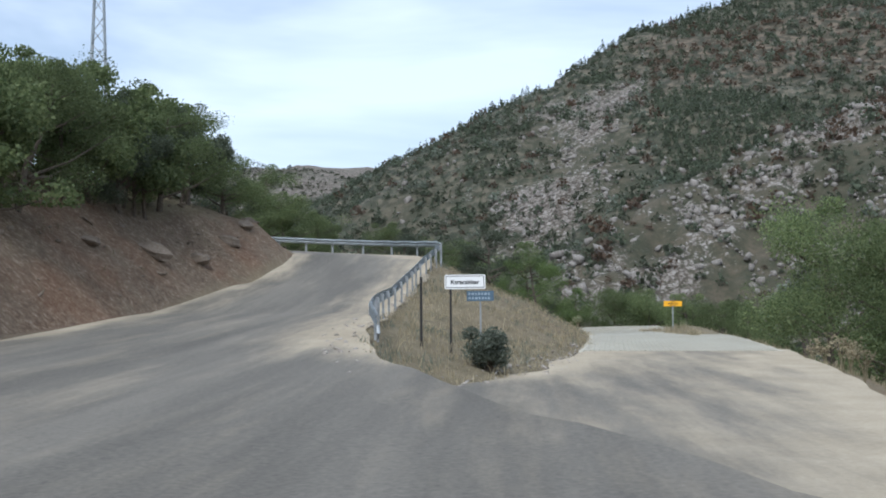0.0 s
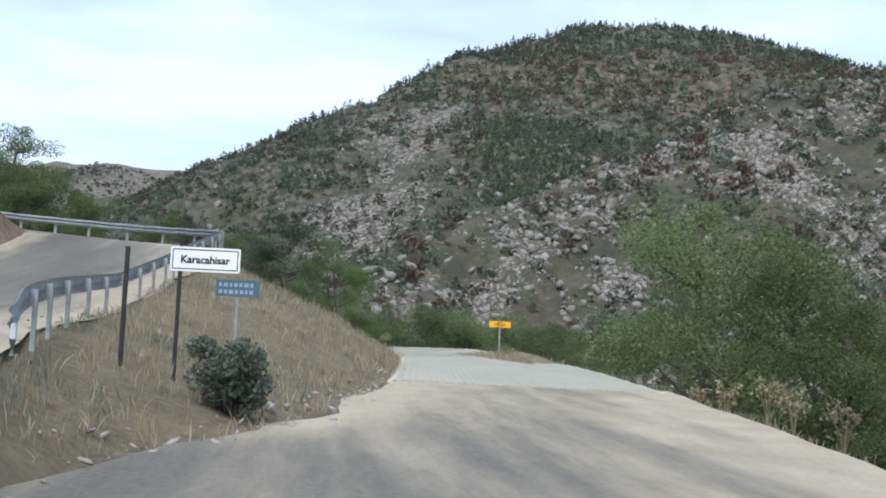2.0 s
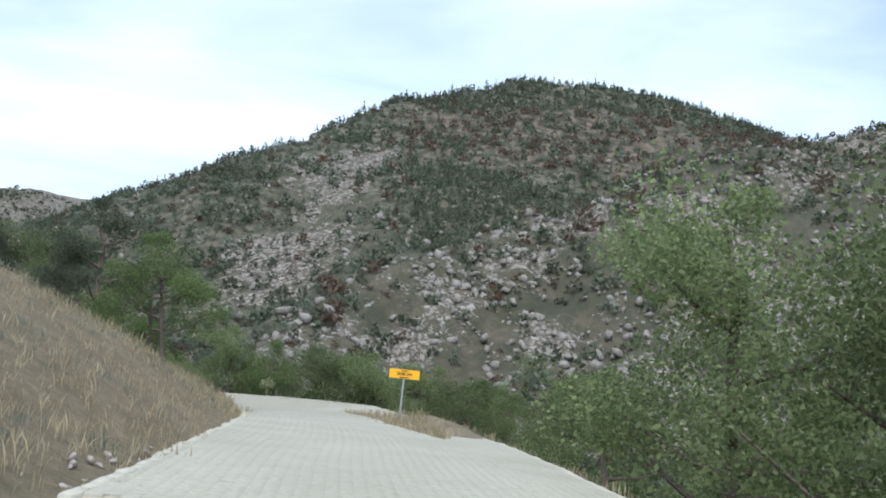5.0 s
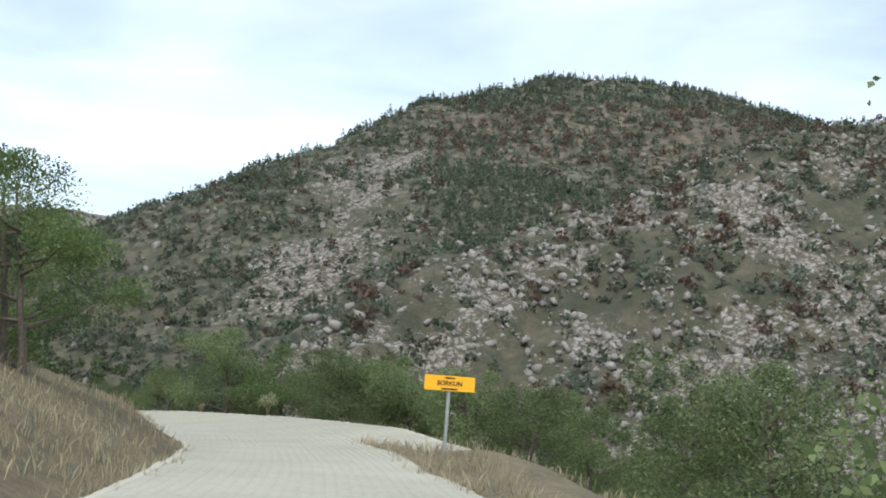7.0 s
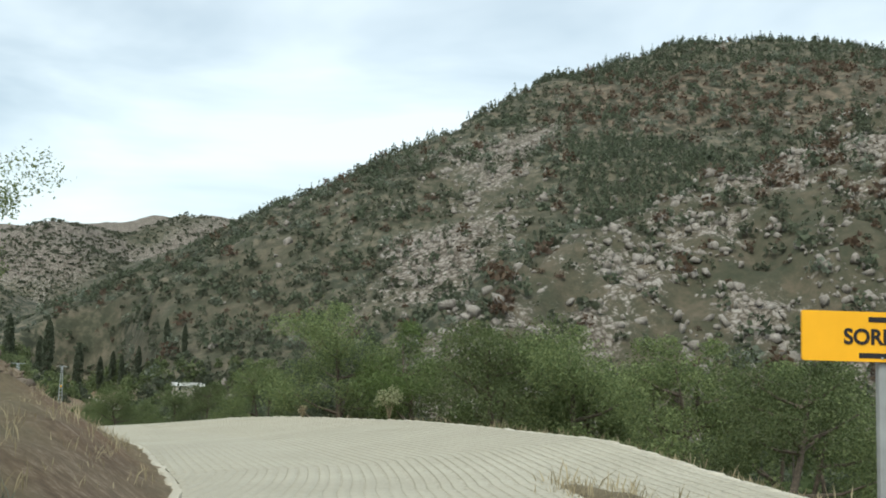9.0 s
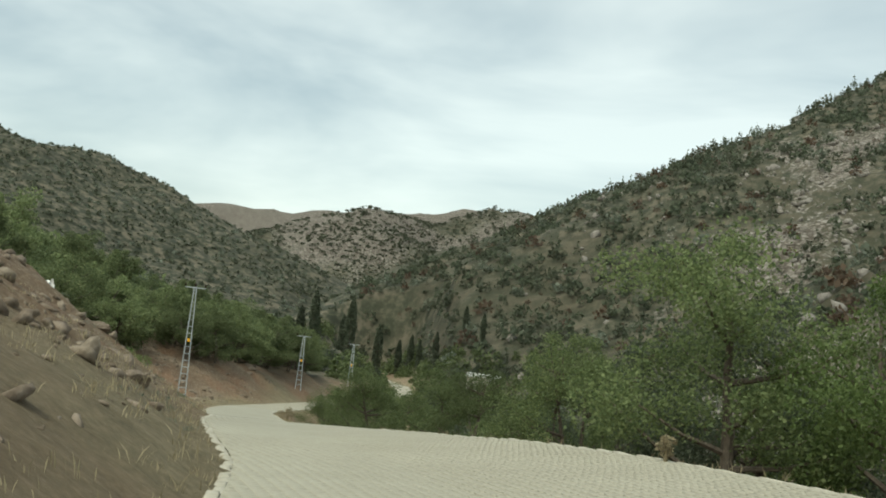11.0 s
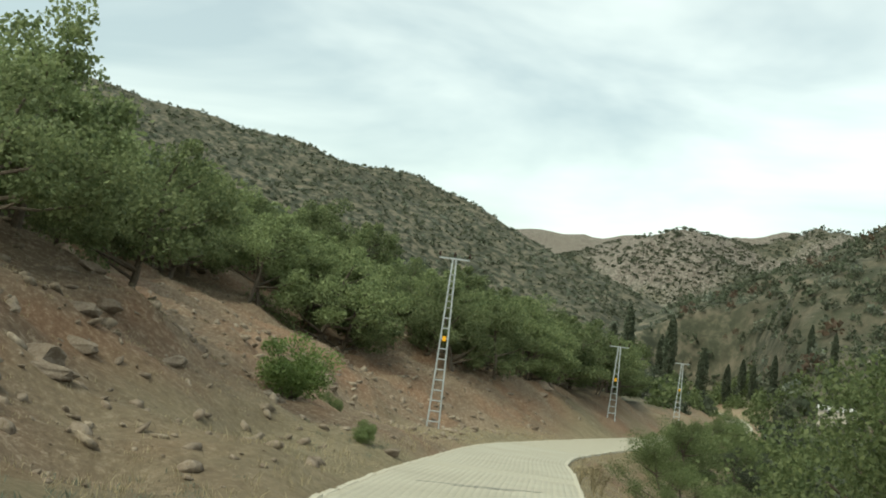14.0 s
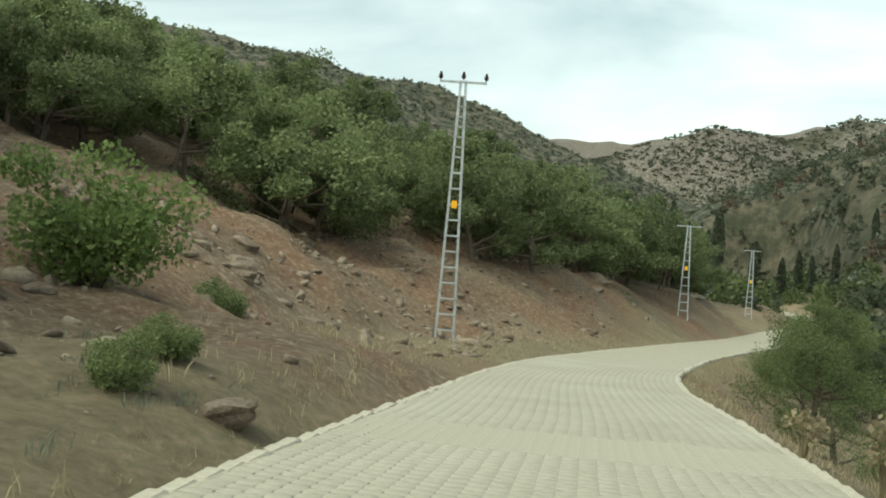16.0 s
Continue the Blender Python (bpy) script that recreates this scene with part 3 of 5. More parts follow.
def verge_patch():
    """Blown soil with dry grass lying on the outer side of the bend, round the foot of the village sign."""
    rows, across, verts, faces = 40, 9, [], []
    for i in range(rows):
        u = i / (rows - 1)
        s = 90.0 + 17.0 * u
        k = int(np.searchsorted(low_s, s))
        t = LOW_LINE[k] - LOW_LINE[k - 1]
        t = t / np.hypot(*t)
        p = LOW_LINE[k - 1] + t * (s - low_s[k - 1])
        mid, half = -1.75, 0.55 * math.sin(math.pi * min(max(u, 0.02), 0.98)) ** 0.6 + jag(s, 8, 0.3)
        for j in range(across):
            v = j / (across - 1) * 2 - 1
            o = mid + v * max(half, 0.06)
            q = p + np.array([-t[1], t[0]]) * o
            lift = 0.02 + 0.13 * (1 - v * v) * math.sin(math.pi * u) ** 0.5 + 0.05 * (1 - v * v) * float(fbm(np.array([q[0]]), np.array([q[1]]), 0.7, 3, 19)[0])
            verts.append((q[0], q[1], float(low_z(p[1])) - float(lean(s, o)) + (lift if abs(v) < 0.99 else -0.02)))
    for i in range(rows - 1):
        for j in range(across - 1):
            a = i * across + j
            faces.append((a, a + across, a + across + 1, a + 1))
    ob = new("verge_patch", sheet("verge_patch", verts, faces, M_GROUND))
    tagged(ob, "drift of soil and dry grass on the outer edge of the road", "verge", kind="structure")
    return np.array(verts)


PATCH = verge_patch()


# ---- helpers for things ----
def part(name, bm, material, parent, label=""):
    """Links a bmesh as one mesh under a thing or a part."""
    me = bpy.data.meshes.new(name)
    bm.to_mesh(me)
    bm.free()
    for m in material if isinstance(material, (list, tuple)) else [material]:
        me.materials.append(m)
    ob = new(name, me)
    ob.parent = parent
    if label:
        ob["label"] = label
    return ob


def thing(name, place, label, category, group="", turn=0.0, kind=""):
    ob = new(name)
    ob.empty_display_size = 0.2
    ob.matrix_world = pose(*place, 0, 0, turn)
    return tagged(ob, label, category, group, kind)


def box(bm, low, high, bevel=0.0):
    m = Matrix.Translation([(a + b) / 2 for a, b in zip(low, high)]) @ Matrix.Diagonal([max(b - a, 1e-4) for a, b in zip(low, high)] + [1])
    made = bmesh.ops.create_cube(bm, size=1, matrix=m)
    if bevel:
        edges = list({e for v in made["verts"] for e in v.link_edges})
        bmesh.ops.bevel(bm, geom=edges, offset=bevel, segments=1, affect="EDGES")
    return bm


def bar(bm, a, b, w, d=None):
    """A straight bar of rectangular section from a to b."""
    a, b = Vector(a), Vector(b)
    d = d or w
    turn = (b - a).to_track_quat("Z", "Y").to_matrix().to_4x4()
    m = Matrix.Translation((a + b) / 2) @ turn @ Matrix.Diagonal((w, d, (b - a).length, 1))
    bmesh.ops.create_cube(bm, size=1, matrix=m)
    return bm


def tube(bm, points, radii, sides=6):
    """A tapered tube through points."""
    rings = []
    for i, p in enumerate(points):
        p = Vector(p)
        ahead = Vector(points[min(i + 1, len(points) - 1)]) - Vector(points[max(i - 1, 0)])
        turn = ahead.to_track_quat("Z", "Y").to_matrix()
        rings.append([bm.verts.new(p + turn @ Vector((math.cos(k * math.tau / sides) * radii[i], math.sin(k * math.tau / sides) * radii[i], 0))) for k in range(sides)])
    for r0, r1 in zip(rings[:-1], rings[1:]):
        for k in range(sides):
            bm.faces.new((r0[k], r0[(k + 1) % sides], r1[(k + 1) % sides], r1[k]))
    bm.faces.new(rings[0][::-1])
    bm.faces.new(rings[-1])
    return bm


def lettering(text, size, material, parent, place, name="lettering"):
    cu = bpy.data.curves.new(name, "FONT")
    cu.body, cu.size, cu.align_x, cu.align_y, cu.extrude, cu.offset = text, size, "CENTER", "CENTER", 0.002, 0.004 * size / 0.15
    tmp = bpy.data.objects.new(name, cu)
    me = bpy.data.meshes.new_from_object(tmp)
    bpy.data.objects.remove(tmp)
    me.materials.clear()
    me.materials.append(material)
    ob = new(name, me)
    ob.parent = parent
    ob.matrix_basis = pose(*place, 90, 0, 0)
    return ob


def quads(name, corners, materials, index=None):
    """One mesh of loose four-cornered leaves from an array of corners (n, 4, 3)."""
    n = len(corners)
    me = bpy.data.meshes.new(name)
    me.vertices.add(n * 4)
    me.vertices.foreach_set("co", np.ascontiguousarray(corners, dtype=np.float32).ravel())
    me.loops.add(n * 4)
    me.loops.foreach_set("vertex_index", np.arange(n * 4, dtype=np.int32))
    me.polygons.add(n)
    me.polygons.foreach_set("loop_start", np.arange(n, dtype=np.int32) * 4)
    for m in materials if isinstance(materials, (list, tuple)) else [materials]:
        me.materials.append(m)
    if index is not None:
        me.polygons.foreach_set("material_index", index.astype(np.int32))
    me.update(calc_edges=True)
    return me


def leaf_corners(rng, centres, sizes, long=1.6, upright=0.0):
    """A pointed four-cornered leaf or sprig at each centre, turned every way."""
    n = len(centres)
    a = rng.normal(size=(n, 3))
    a[:, 2] = a[:, 2] * (1 - upright) + upright * 2.0
    a /= np.linalg.norm(a, axis=1)[:, None]
    b = np.cross(a, rng.normal(size=(n, 3)))
    b /= np.linalg.norm(b, axis=1)[:, None]
    s = np.asarray(sizes)[:, None]
    bend = np.cross(a, b) * s * 0.25
    return np.stack([centres - a * s * long / 2, centres + b * s * 0.5 + bend, centres + a * s * long / 2, centres - b * s * 0.5 + bend], 1)


# ---- trees and shrubs ----
def crown_points(rng, clumps, radii, count):
    """Points in the outer part of a set of clumps."""
    pick = rng.integers(0, len(clumps), count)
    way = rng.normal(size=(count, 3))
    way /= np.linalg.norm(way, axis=1)[:, None]
    r = rng.random(count) ** 0.36
    return clumps[pick] + way * (radii[pick] * r)[:, None] * np.array([1, 1, 0.72])


def broadleaf(seed, height, spread, leaves, size, material, label, low=0.16, bare=False, stems=1):
    """A small oak: a short leaning trunk, limbs and an uneven crown of sprigs with gaps."""
    rng = np.random.default_rng(seed)
    tree = thing("tree", (0, 0, 0), label, "tree", "roadside trees")
    trunk, clumps, radii = bmesh.new(), [], []
    for stem in range(stems):
        lean = rng.normal(size=2) * 0.07 * height + (rng.normal(size=2) * 0.08 * height if stems > 1 else 0)
        start = rng.normal(size=2) * (0.06 * height if stems > 1 else 0)
        top = np.array([start[0] + lean[0], start[1] + lean[1], height * 0.82])
        foot = np.array([start[0], start[1], -0.35])
        pts = [foot + (top - foot) * u + np.r_[rng.normal(size=2) * 0.025 * height * u, 0] for u in np.linspace(0, 1, 6)]
        tube(trunk, pts, np.linspace(0.028, 0.006, 6) * height / stems**0.4, 7)
        for k in range(12 // stems + 2):
            u = rng.uniform(low, 0.92)
            at = foot + (top - foot) * u
            az = k * 2.4 + rng.uniform(-0.5, 0.5)
            reach = spread * (1.1 - 0.75 * max(0, (u - 0.35) / 0.65)) * rng.uniform(0.5, 1.08)
            end = at + np.array([math.cos(az) * reach, math.sin(az) * reach, reach * rng.uniform(0.15, 0.6)])
            mid = (at + end) / 2 + np.array([0, 0, -0.06 * reach])
            tube(trunk, [at, mid, end], [0.012 * height, 0.007 * height, 0.003 * height], 5)
            for c in (end, mid * 0.45 + end * 0.55 + rng.normal(size=3) * 0.12 * spread, end + rng.normal(size=3) * 0.2 * spread):
                clumps.append(c)
                radii.append(spread * rng.uniform(0.2, 0.38))
        clumps.append(top)
        radii.append(spread * 0.3)
        clumps.append(top + np.array([*rng.normal(size=2) * 0.1 * spread, 0.1 * height]))
        radii.append(spread * 0.16)
    part("trunk", trunk, M_BARK, tree, "grey-brown forked trunk and limbs")
    clumps, radii = np.array(clumps), np.array(radii)
    pts = crown_points(rng, clumps, radii, leaves)
    pts = pts[pts[:, 2] > 0.05 * height]
    # stray sprigs break the outline
    stray = crown_points(rng, clumps, radii * 1.35, leaves // 12)
    pts = np.vstack([pts, stray[stray[:, 2] > 0.06 * height]])
    ob = new("crown", quads("crown", leaf_corners(rng, pts, size * rng.uniform(0.6, 1.3, len(pts))), material))
    ob.parent = tree
    return tree


def shrub(seed, height, spread, leaves, size, material, label, category="shrub", name="shrub"):
    rng = np.random.default_rng(seed)
    bush = thing(name, (0, 0, 0), label, category, "roadside shrubs")
    bm, clumps, radii = bmesh.new(), [], []
    for k in range(9):
        az, reach = k * 2.4 + rng.uniform(-0.4, 0.4), spread * rng.uniform(0.25, 0.8)
        end = np.array([math.cos(az) * reach, math.sin(az) * reach, height * rng.uniform(0.4, 0.85)])
        tube(bm, [(0, 0, -0.2), end * np.array([0.35, 0.35, 0.5]), end], [0.03, 0.02, 0.006], 5)
        for c in (end, end * np.array([0.8, 0.8, 0.6])):
            clumps.append(c)
            radii.append(spread * rng.uniform(0.28, 0.46))
    part("trunk", bm, M_BARK, bush)
    clumps, radii = np.array(clumps), np.array(radii)
    pts = crown_points(rng, clumps, radii, leaves)
    pts[:, 2] = np.abs(pts[:, 2]) + 0.03
    ob = new("foliage", quads("foliage", leaf_corners(rng, pts, size * rng.uniform(0.6, 1.3, len(pts)), upright=0.25), material))
    ob.parent = bush
    return bush


def poplar(seed, height):
    rng = np.random.default_rng(seed)
    tree = thing("poplar_tree", (0, 0, 0), "tall narrow dark green poplar on the valley floor", "tree", "valley poplars")
    bm = tube(bmesh.new(), [(0, 0, -0.5), (0.1, 0, height * 0.5), (0, 0.1, height * 0.97)], [0.25, 0.16, 0.03], 6)
    part("trunk", bm, M_BARK, tree)
    u = rng.random(1500) ** 0.8
    r = height * 0.1 * np.sin(np.clip(u * 0.93 + 0.07, 0, 1) * math.pi) ** 0.6 * rng.random(1500) ** 0.4
    az = rng.random(1500) * math.tau
    pts = np.stack([np.cos(az) * r, np.sin(az) * r, height * (0.08 + 0.92 * u)], 1)
    ob = new("crown", quads("crown", leaf_corners(rng, pts, rng.uniform(0.35, 0.7, 1500), upright=0.6), M_LEAF_DARK))
    ob.parent = tree
    return tree


def put_copies(kinds, places, turn_seed):
    """Copies of the kinds (used in turn) at places (x, y, scale[, kind])."""
    rng = np.random.default_rng(turn_seed)
    xy = np.array([p[:2] for p in places], float)
    zs = relief(xy[:, 0], xy[:, 1])[0]
    for k, (p, z) in enumerate(zip(places, zs)):
        kind = kinds[p[3]] if len(p) > 3 else kinds[k % len(kinds)]
        ob = copy_thing(kind, pose(p[0], p[1], z - 0.1, 0, 0, rng.uniform(0, 360)))
        ob.scale = (p[2] * rng.uniform(0.92, 1.1), p[2] * rng.uniform(0.92, 1.1), p[2])


def remove_thing(ob):
    for o in list(ob.children_recursive) + [ob]:
        bpy.data.objects.remove(o)


OAKS = [
    broadleaf(1, 5.0, 2.3, 19000, 0.046, M_LEAF, "small green oak with a ragged leafy crown"),
    broadleaf(2, 5.0, 2.1, 19000, 0.046, M_LEAF, "small green oak with several thin stems", stems=3),
    broadleaf(3, 5.0, 2.5, 19000, 0.046, M_LEAF, "broad green oak with low branches", low=0.08),
    broadleaf(4, 5.0, 1.9, 19000, 0.046, M_LEAF_DARK, "dark green oak with a dense crown", low=0.1),
    broadleaf(5, 5.0, 2.2, 19000, 0.046, M_LEAF_LIGHT, "fresh light green young tree", stems=2, low=0.1),
]
# light oaks for the wooded slopes
WOOD = [
    broadleaf(11, 5.0, 2.3, 8500, 0.092, M_LEAF_WOOD, "green oak on the wooded slope"),
    broadleaf(12, 5.0, 2.2, 8500, 0.092, M_LEAF_WOOD, "green oak on the wooded slope", stems=2),
    broadleaf(13, 5.0, 2.4, 8500, 0.092, M_LEAF_WOOD, "broad green oak on the wooded slope", low=0.1),
    broadleaf(14, 5.0, 2.2, 8500, 0.092, M_LEAF_WOOD, "green oak on the wooded slope", low=0.08),
]
CUT_OAKS = [
    broadleaf(15, 5.0, 2.3, 9000, 0.095, M_LEAF, "small green oak above the road cutting"),
    broadleaf(16, 5.0, 2.0, 9000, 0.095, M_LEAF_DARK, "dark green oak above the road cutting", low=0.1),
    broadleaf(17, 5.0, 2.4, 9000, 0.095, M_LEAF, "broad green oak above the road cutting", low=0.08),
    broadleaf(18, 5.0, 2.1, 9000, 0.095, M_LEAF, "green oak with several stems above the road cutting", stems=3),
]
SHRUBS = [
    shrub(21, 1.2, 0.75, 4500, 0.05, M_LEAF_GREY, "grey-green rounded shrub in dry grass"),
    shrub(22, 3.0, 2.1, 6500, 0.09, M_LEAF_LIGHT, "light green leafy shrub on the earth bank"),
    shrub(23, 2.6, 1.9, 5500, 0.09, M_LEAF, "green thicket beside the road"),
    shrub(24, 0.7, 0.5, 900, 0.07, M_STRAW, "dry straw-coloured shrub on the verge"),
]

# right of the side road and round the outside of the bend
put_copies(OAKS, [
    (16.2, 43.0, 1.6, 0), (18.0, 37.0, 1.55, 2), (22.5, 54.0, 1.2, 1), (24.0, 46.0, 1.7, 0), (19.5, 59.0, 1.15, 2), (16.8, 34.5, 1.05, 0), (19.0, 30.0, 1.2, 1),
    (22.5, 35.0, 1.75, 1), (24.5, 56.0, 1.3, 0), (20.0, 66.0, 1.0, 1), (25.0, 62.0, 1.2, 3), (27.0, 51.0, 1.4, 2), (21.5, 24.0, 1.2, 0),
    (6.6, 95.0, 1.2, 0), (3.2, 98.6, 0.75, 1), (9.3, 93.8, 1.15, 4), (12.2, 91.0, 1.2, 2), (14.6, 87.6, 1.25, 0), (16.8, 83.4, 1.25, 1), (0.2, 101.5, 0.55, 2), (-10.9, 51.6, 0.85, 0), (-11.9, 48, 1.0, 1), (-11.7, 44, 1.0, 0), (-13.2, 54, 0.9, 2), (-12.0, 40, 1.05, 3), (-12.4, 36, 1.1, 0), (-12.2, 31.5, 1.0, 2),
    (18.0, 77.8, 1.0, 2), (19.0, 72.5, 0.9, 0), (7.0, 98.5, 1.3, 3), (12.0, 95.0, 1.4, 0), (16.5, 90.0, 1.4, 2), (3.5, 104, 1.2, 3), (20.0, 84.0, 1.4, 1),
    (-8.6, 121.5, 0.9, 2), (-4.6, 117.4, 1.08, 0), (-0.8, 113.3, 0.9, 1), (2.4, 108.3, 0.85, 2), (-9.7, 131.0, 1.05, 2), (3.0, 113.0, 1.1, 0), (-1.0, 121.0, 1.0, 3), (-3.0, 128.0, 1.0, 1),
    (-18.2, 148.4, 0.62, 2), (-15.4, 143.6, 0.6, 2), (-13.1, 138.4, 0.66, 0), (-21.3, 154.2, 0.7, 0), (-16.3, 151.0, 0.9, 1), (-25.1, 162.0, 0.9, 2), (-8.7, 142.0, 0.9, 0), (-27.9, 171.0, 0.95, 1), (-29.8, 177.0, 0.9, 0), (-31.4, 184.0, 0.95, 2), (-32.7, 191.0, 0.9, 1), (-33.9, 198.0, 1.0, 0), (-35.0, 205.0, 0.95, 2), (-36.6, 213.0, 1.0, 1), (-39.0, 223.0, 1.05, 0), (-28.6, 186.0, 1.0, 3), (-31.0, 203.0, 1.0, 2),
], 3)
# on the nose between the two roads
put_copies(OAKS, [(4.4, 57.0, 0.78, 4), (2.2, 61.0, 0.98, 3), (-3.4, 67.5, 0.9, 3), (-9.5, 70.5, 0.85, 0), (0.0, 66.0, 0.88, 2), (-5.5, 74.0, 0.9, 1), (-15, 73, 0.9, 2), (-12.8, 68.5, 1.2, 0), (-11.0, 67.5, 0.95, 2), (-15.5, 70.0, 1.3, 3), (1.0, 71.5, 0.8, 0)], 4)


def scatter(rng, x0, x1, y0, y1, gap, keep):
    """Loose points no closer than about gap to one another, where keep(x, y) holds."""
    nx, ny = int((x1 - x0) / gap), int((y1 - y0) / gap)
    gx, gy = np.meshgrid(np.arange(nx), np.arange(ny))
    x = x0 + (gx.ravel() + rng.uniform(0.1, 0.9, nx * ny)) * gap
    y = y0 + (gy.ravel() + rng.uniform(0.1, 0.9, nx * ny)) * gap
    ok = keep(x, y)
    return x[ok], y[ok]


def wooded(seed, x0, x1, y0, y1, gap, keep, low, high, kinds):
    rng = np.random.default_rng(seed)
    x, y = scatter(rng, x0, x1, y0, y1, gap, keep)
    put_copies(kinds, [(a, b, rng.uniform(low, high) * min(1.0, max(0.64, 0.64 + (b - 116) * 0.018))) for a, b in zip(x, y)], seed)
    return len(x)


def above_bank(x, y):
    h, lo, uo, ls, us = relief(x, y)
    first = np.interp(y, [84, 100, 126, 134, 139, 150, 160, 165, 172, 184, 195], [12, 12, 11, 11, 19, 26, 23, 17, 12.5, 8.7, 8]) + 2.5 * fbm(x, y, 9, 2, 77)
    return (lo > first) & (lo < np.where(y < 190, 34, 20)) & (y < 255) & (uo < -5) & (np.hypot(x + 32.8, y - 141.0) > 3.5) & (np.hypot(x + 41.0, y - 165.5) > 3.0)


def above_cut(x, y):
    h, lo, uo, ls, us = relief(x, y)
    return (uo > upper_half(us) + 3.2 + 1.5 * fbm(x, y, 7, 2, 71)) & (uo < 22) & (lo > 0) & (y > 12)


NUMBER_LEFT = wooded(31, -110, 6, 84, 245, 4.3, above_bank, 0.95, 1.55, WOOD)
NUMBER_CUT = wooded(32, -48, -5, 2, 62, 3.4, above_cut, 1.25, 1.8, CUT_OAKS)
put_copies(SHRUBS, [(2.8, 23.4, 0.92, 0), (-32.8, 141.0, 0.86, 1), (-34.6, 146.0, 0.4, 2), (-25.6, 135.2, 0.22, 2), (-26.4, 136.6, 0.2, 2)], 5)
valley = [(-108, 405, 1.0), (-118, 398, 0.8), (-96, 398, 0.85), (-86, 400, 0.6), (-124, 402, 0.65), (-130, 396, 0.62), (-136, 400, 0.6), (-80, 388, 0.5), (-73, 380, 0.55), (-66, 384, 0.5), (-141, 405, 0.62), (-113, 412, 0.7), (-58, 372, 0.5), (-148, 398, 0.55), (-127, 411, 0.55), (-133, 413, 0.6), (-139, 411, 0.5), (-145, 413, 0.58), (-152, 408, 0.5), (-156, 413, 0.55), (-161, 406, 0.5), (-121, 409, 0.5), (-100, 409, 0.55), (-91, 404, 0.6)]
POPLARS = [poplar(41, 19.0), poplar(42, 19.0)]
put_copies(POPLARS, valley, 6)
for kind in OAKS + WOOD + CUT_OAKS + SHRUBS + POPLARS:
    remove_thing(kind)


# ---- scrub, pines and rocks on the hills ----
def clumps_mesh(seed, x, y, radius, tall, per, materials, index, name, label, category, sprig=0.62):
    """Many shrubs as loose sprigs, one mesh."""
    rng = np.random.default_rng(seed)
    z = relief(x, y)[0]
    n = len(x)
    way = rng.normal(size=(n, per, 3))
    way /= np.linalg.norm(way, axis=2)[:, :, None]
    way[:, :, 2] = np.abs(way[:, :, 2])
    r = rng.uniform(0.45, 1.0, (n, per, 1))
    pts = way * r * radius[:, None, None]
    pts[:, :, 2] *= (tall / radius)[:, None]
    cone = np.clip(1.05 - pts[:, :, 2] / tall[:, None], 0.15, 1)
    slim = (tall / radius > 2.41)[:, None]
    pts[:, :, :2] *= np.where(slim, cone, 1)[:, :, None]
    pts += np.stack([x, y, z - 0.15], 1)[:, None, :]
    size = np.repeat(radius * sprig, per) * rng.uniform(0.6, 1.25, n * per)
    corners = leaf_corners(rng, pts.reshape(-1, 3), size, 1.35)
    me = quads(name, corners, materials, np.repeat(index, per))
    return tagged(new(name, me), label, category, kind="stuff")


HILL_MATERIALS = [M_HILL_LEAF, M_LEAF_DARK, M_LEAF_RUST, M_LEAF_GREY, M_LEAF_RED]


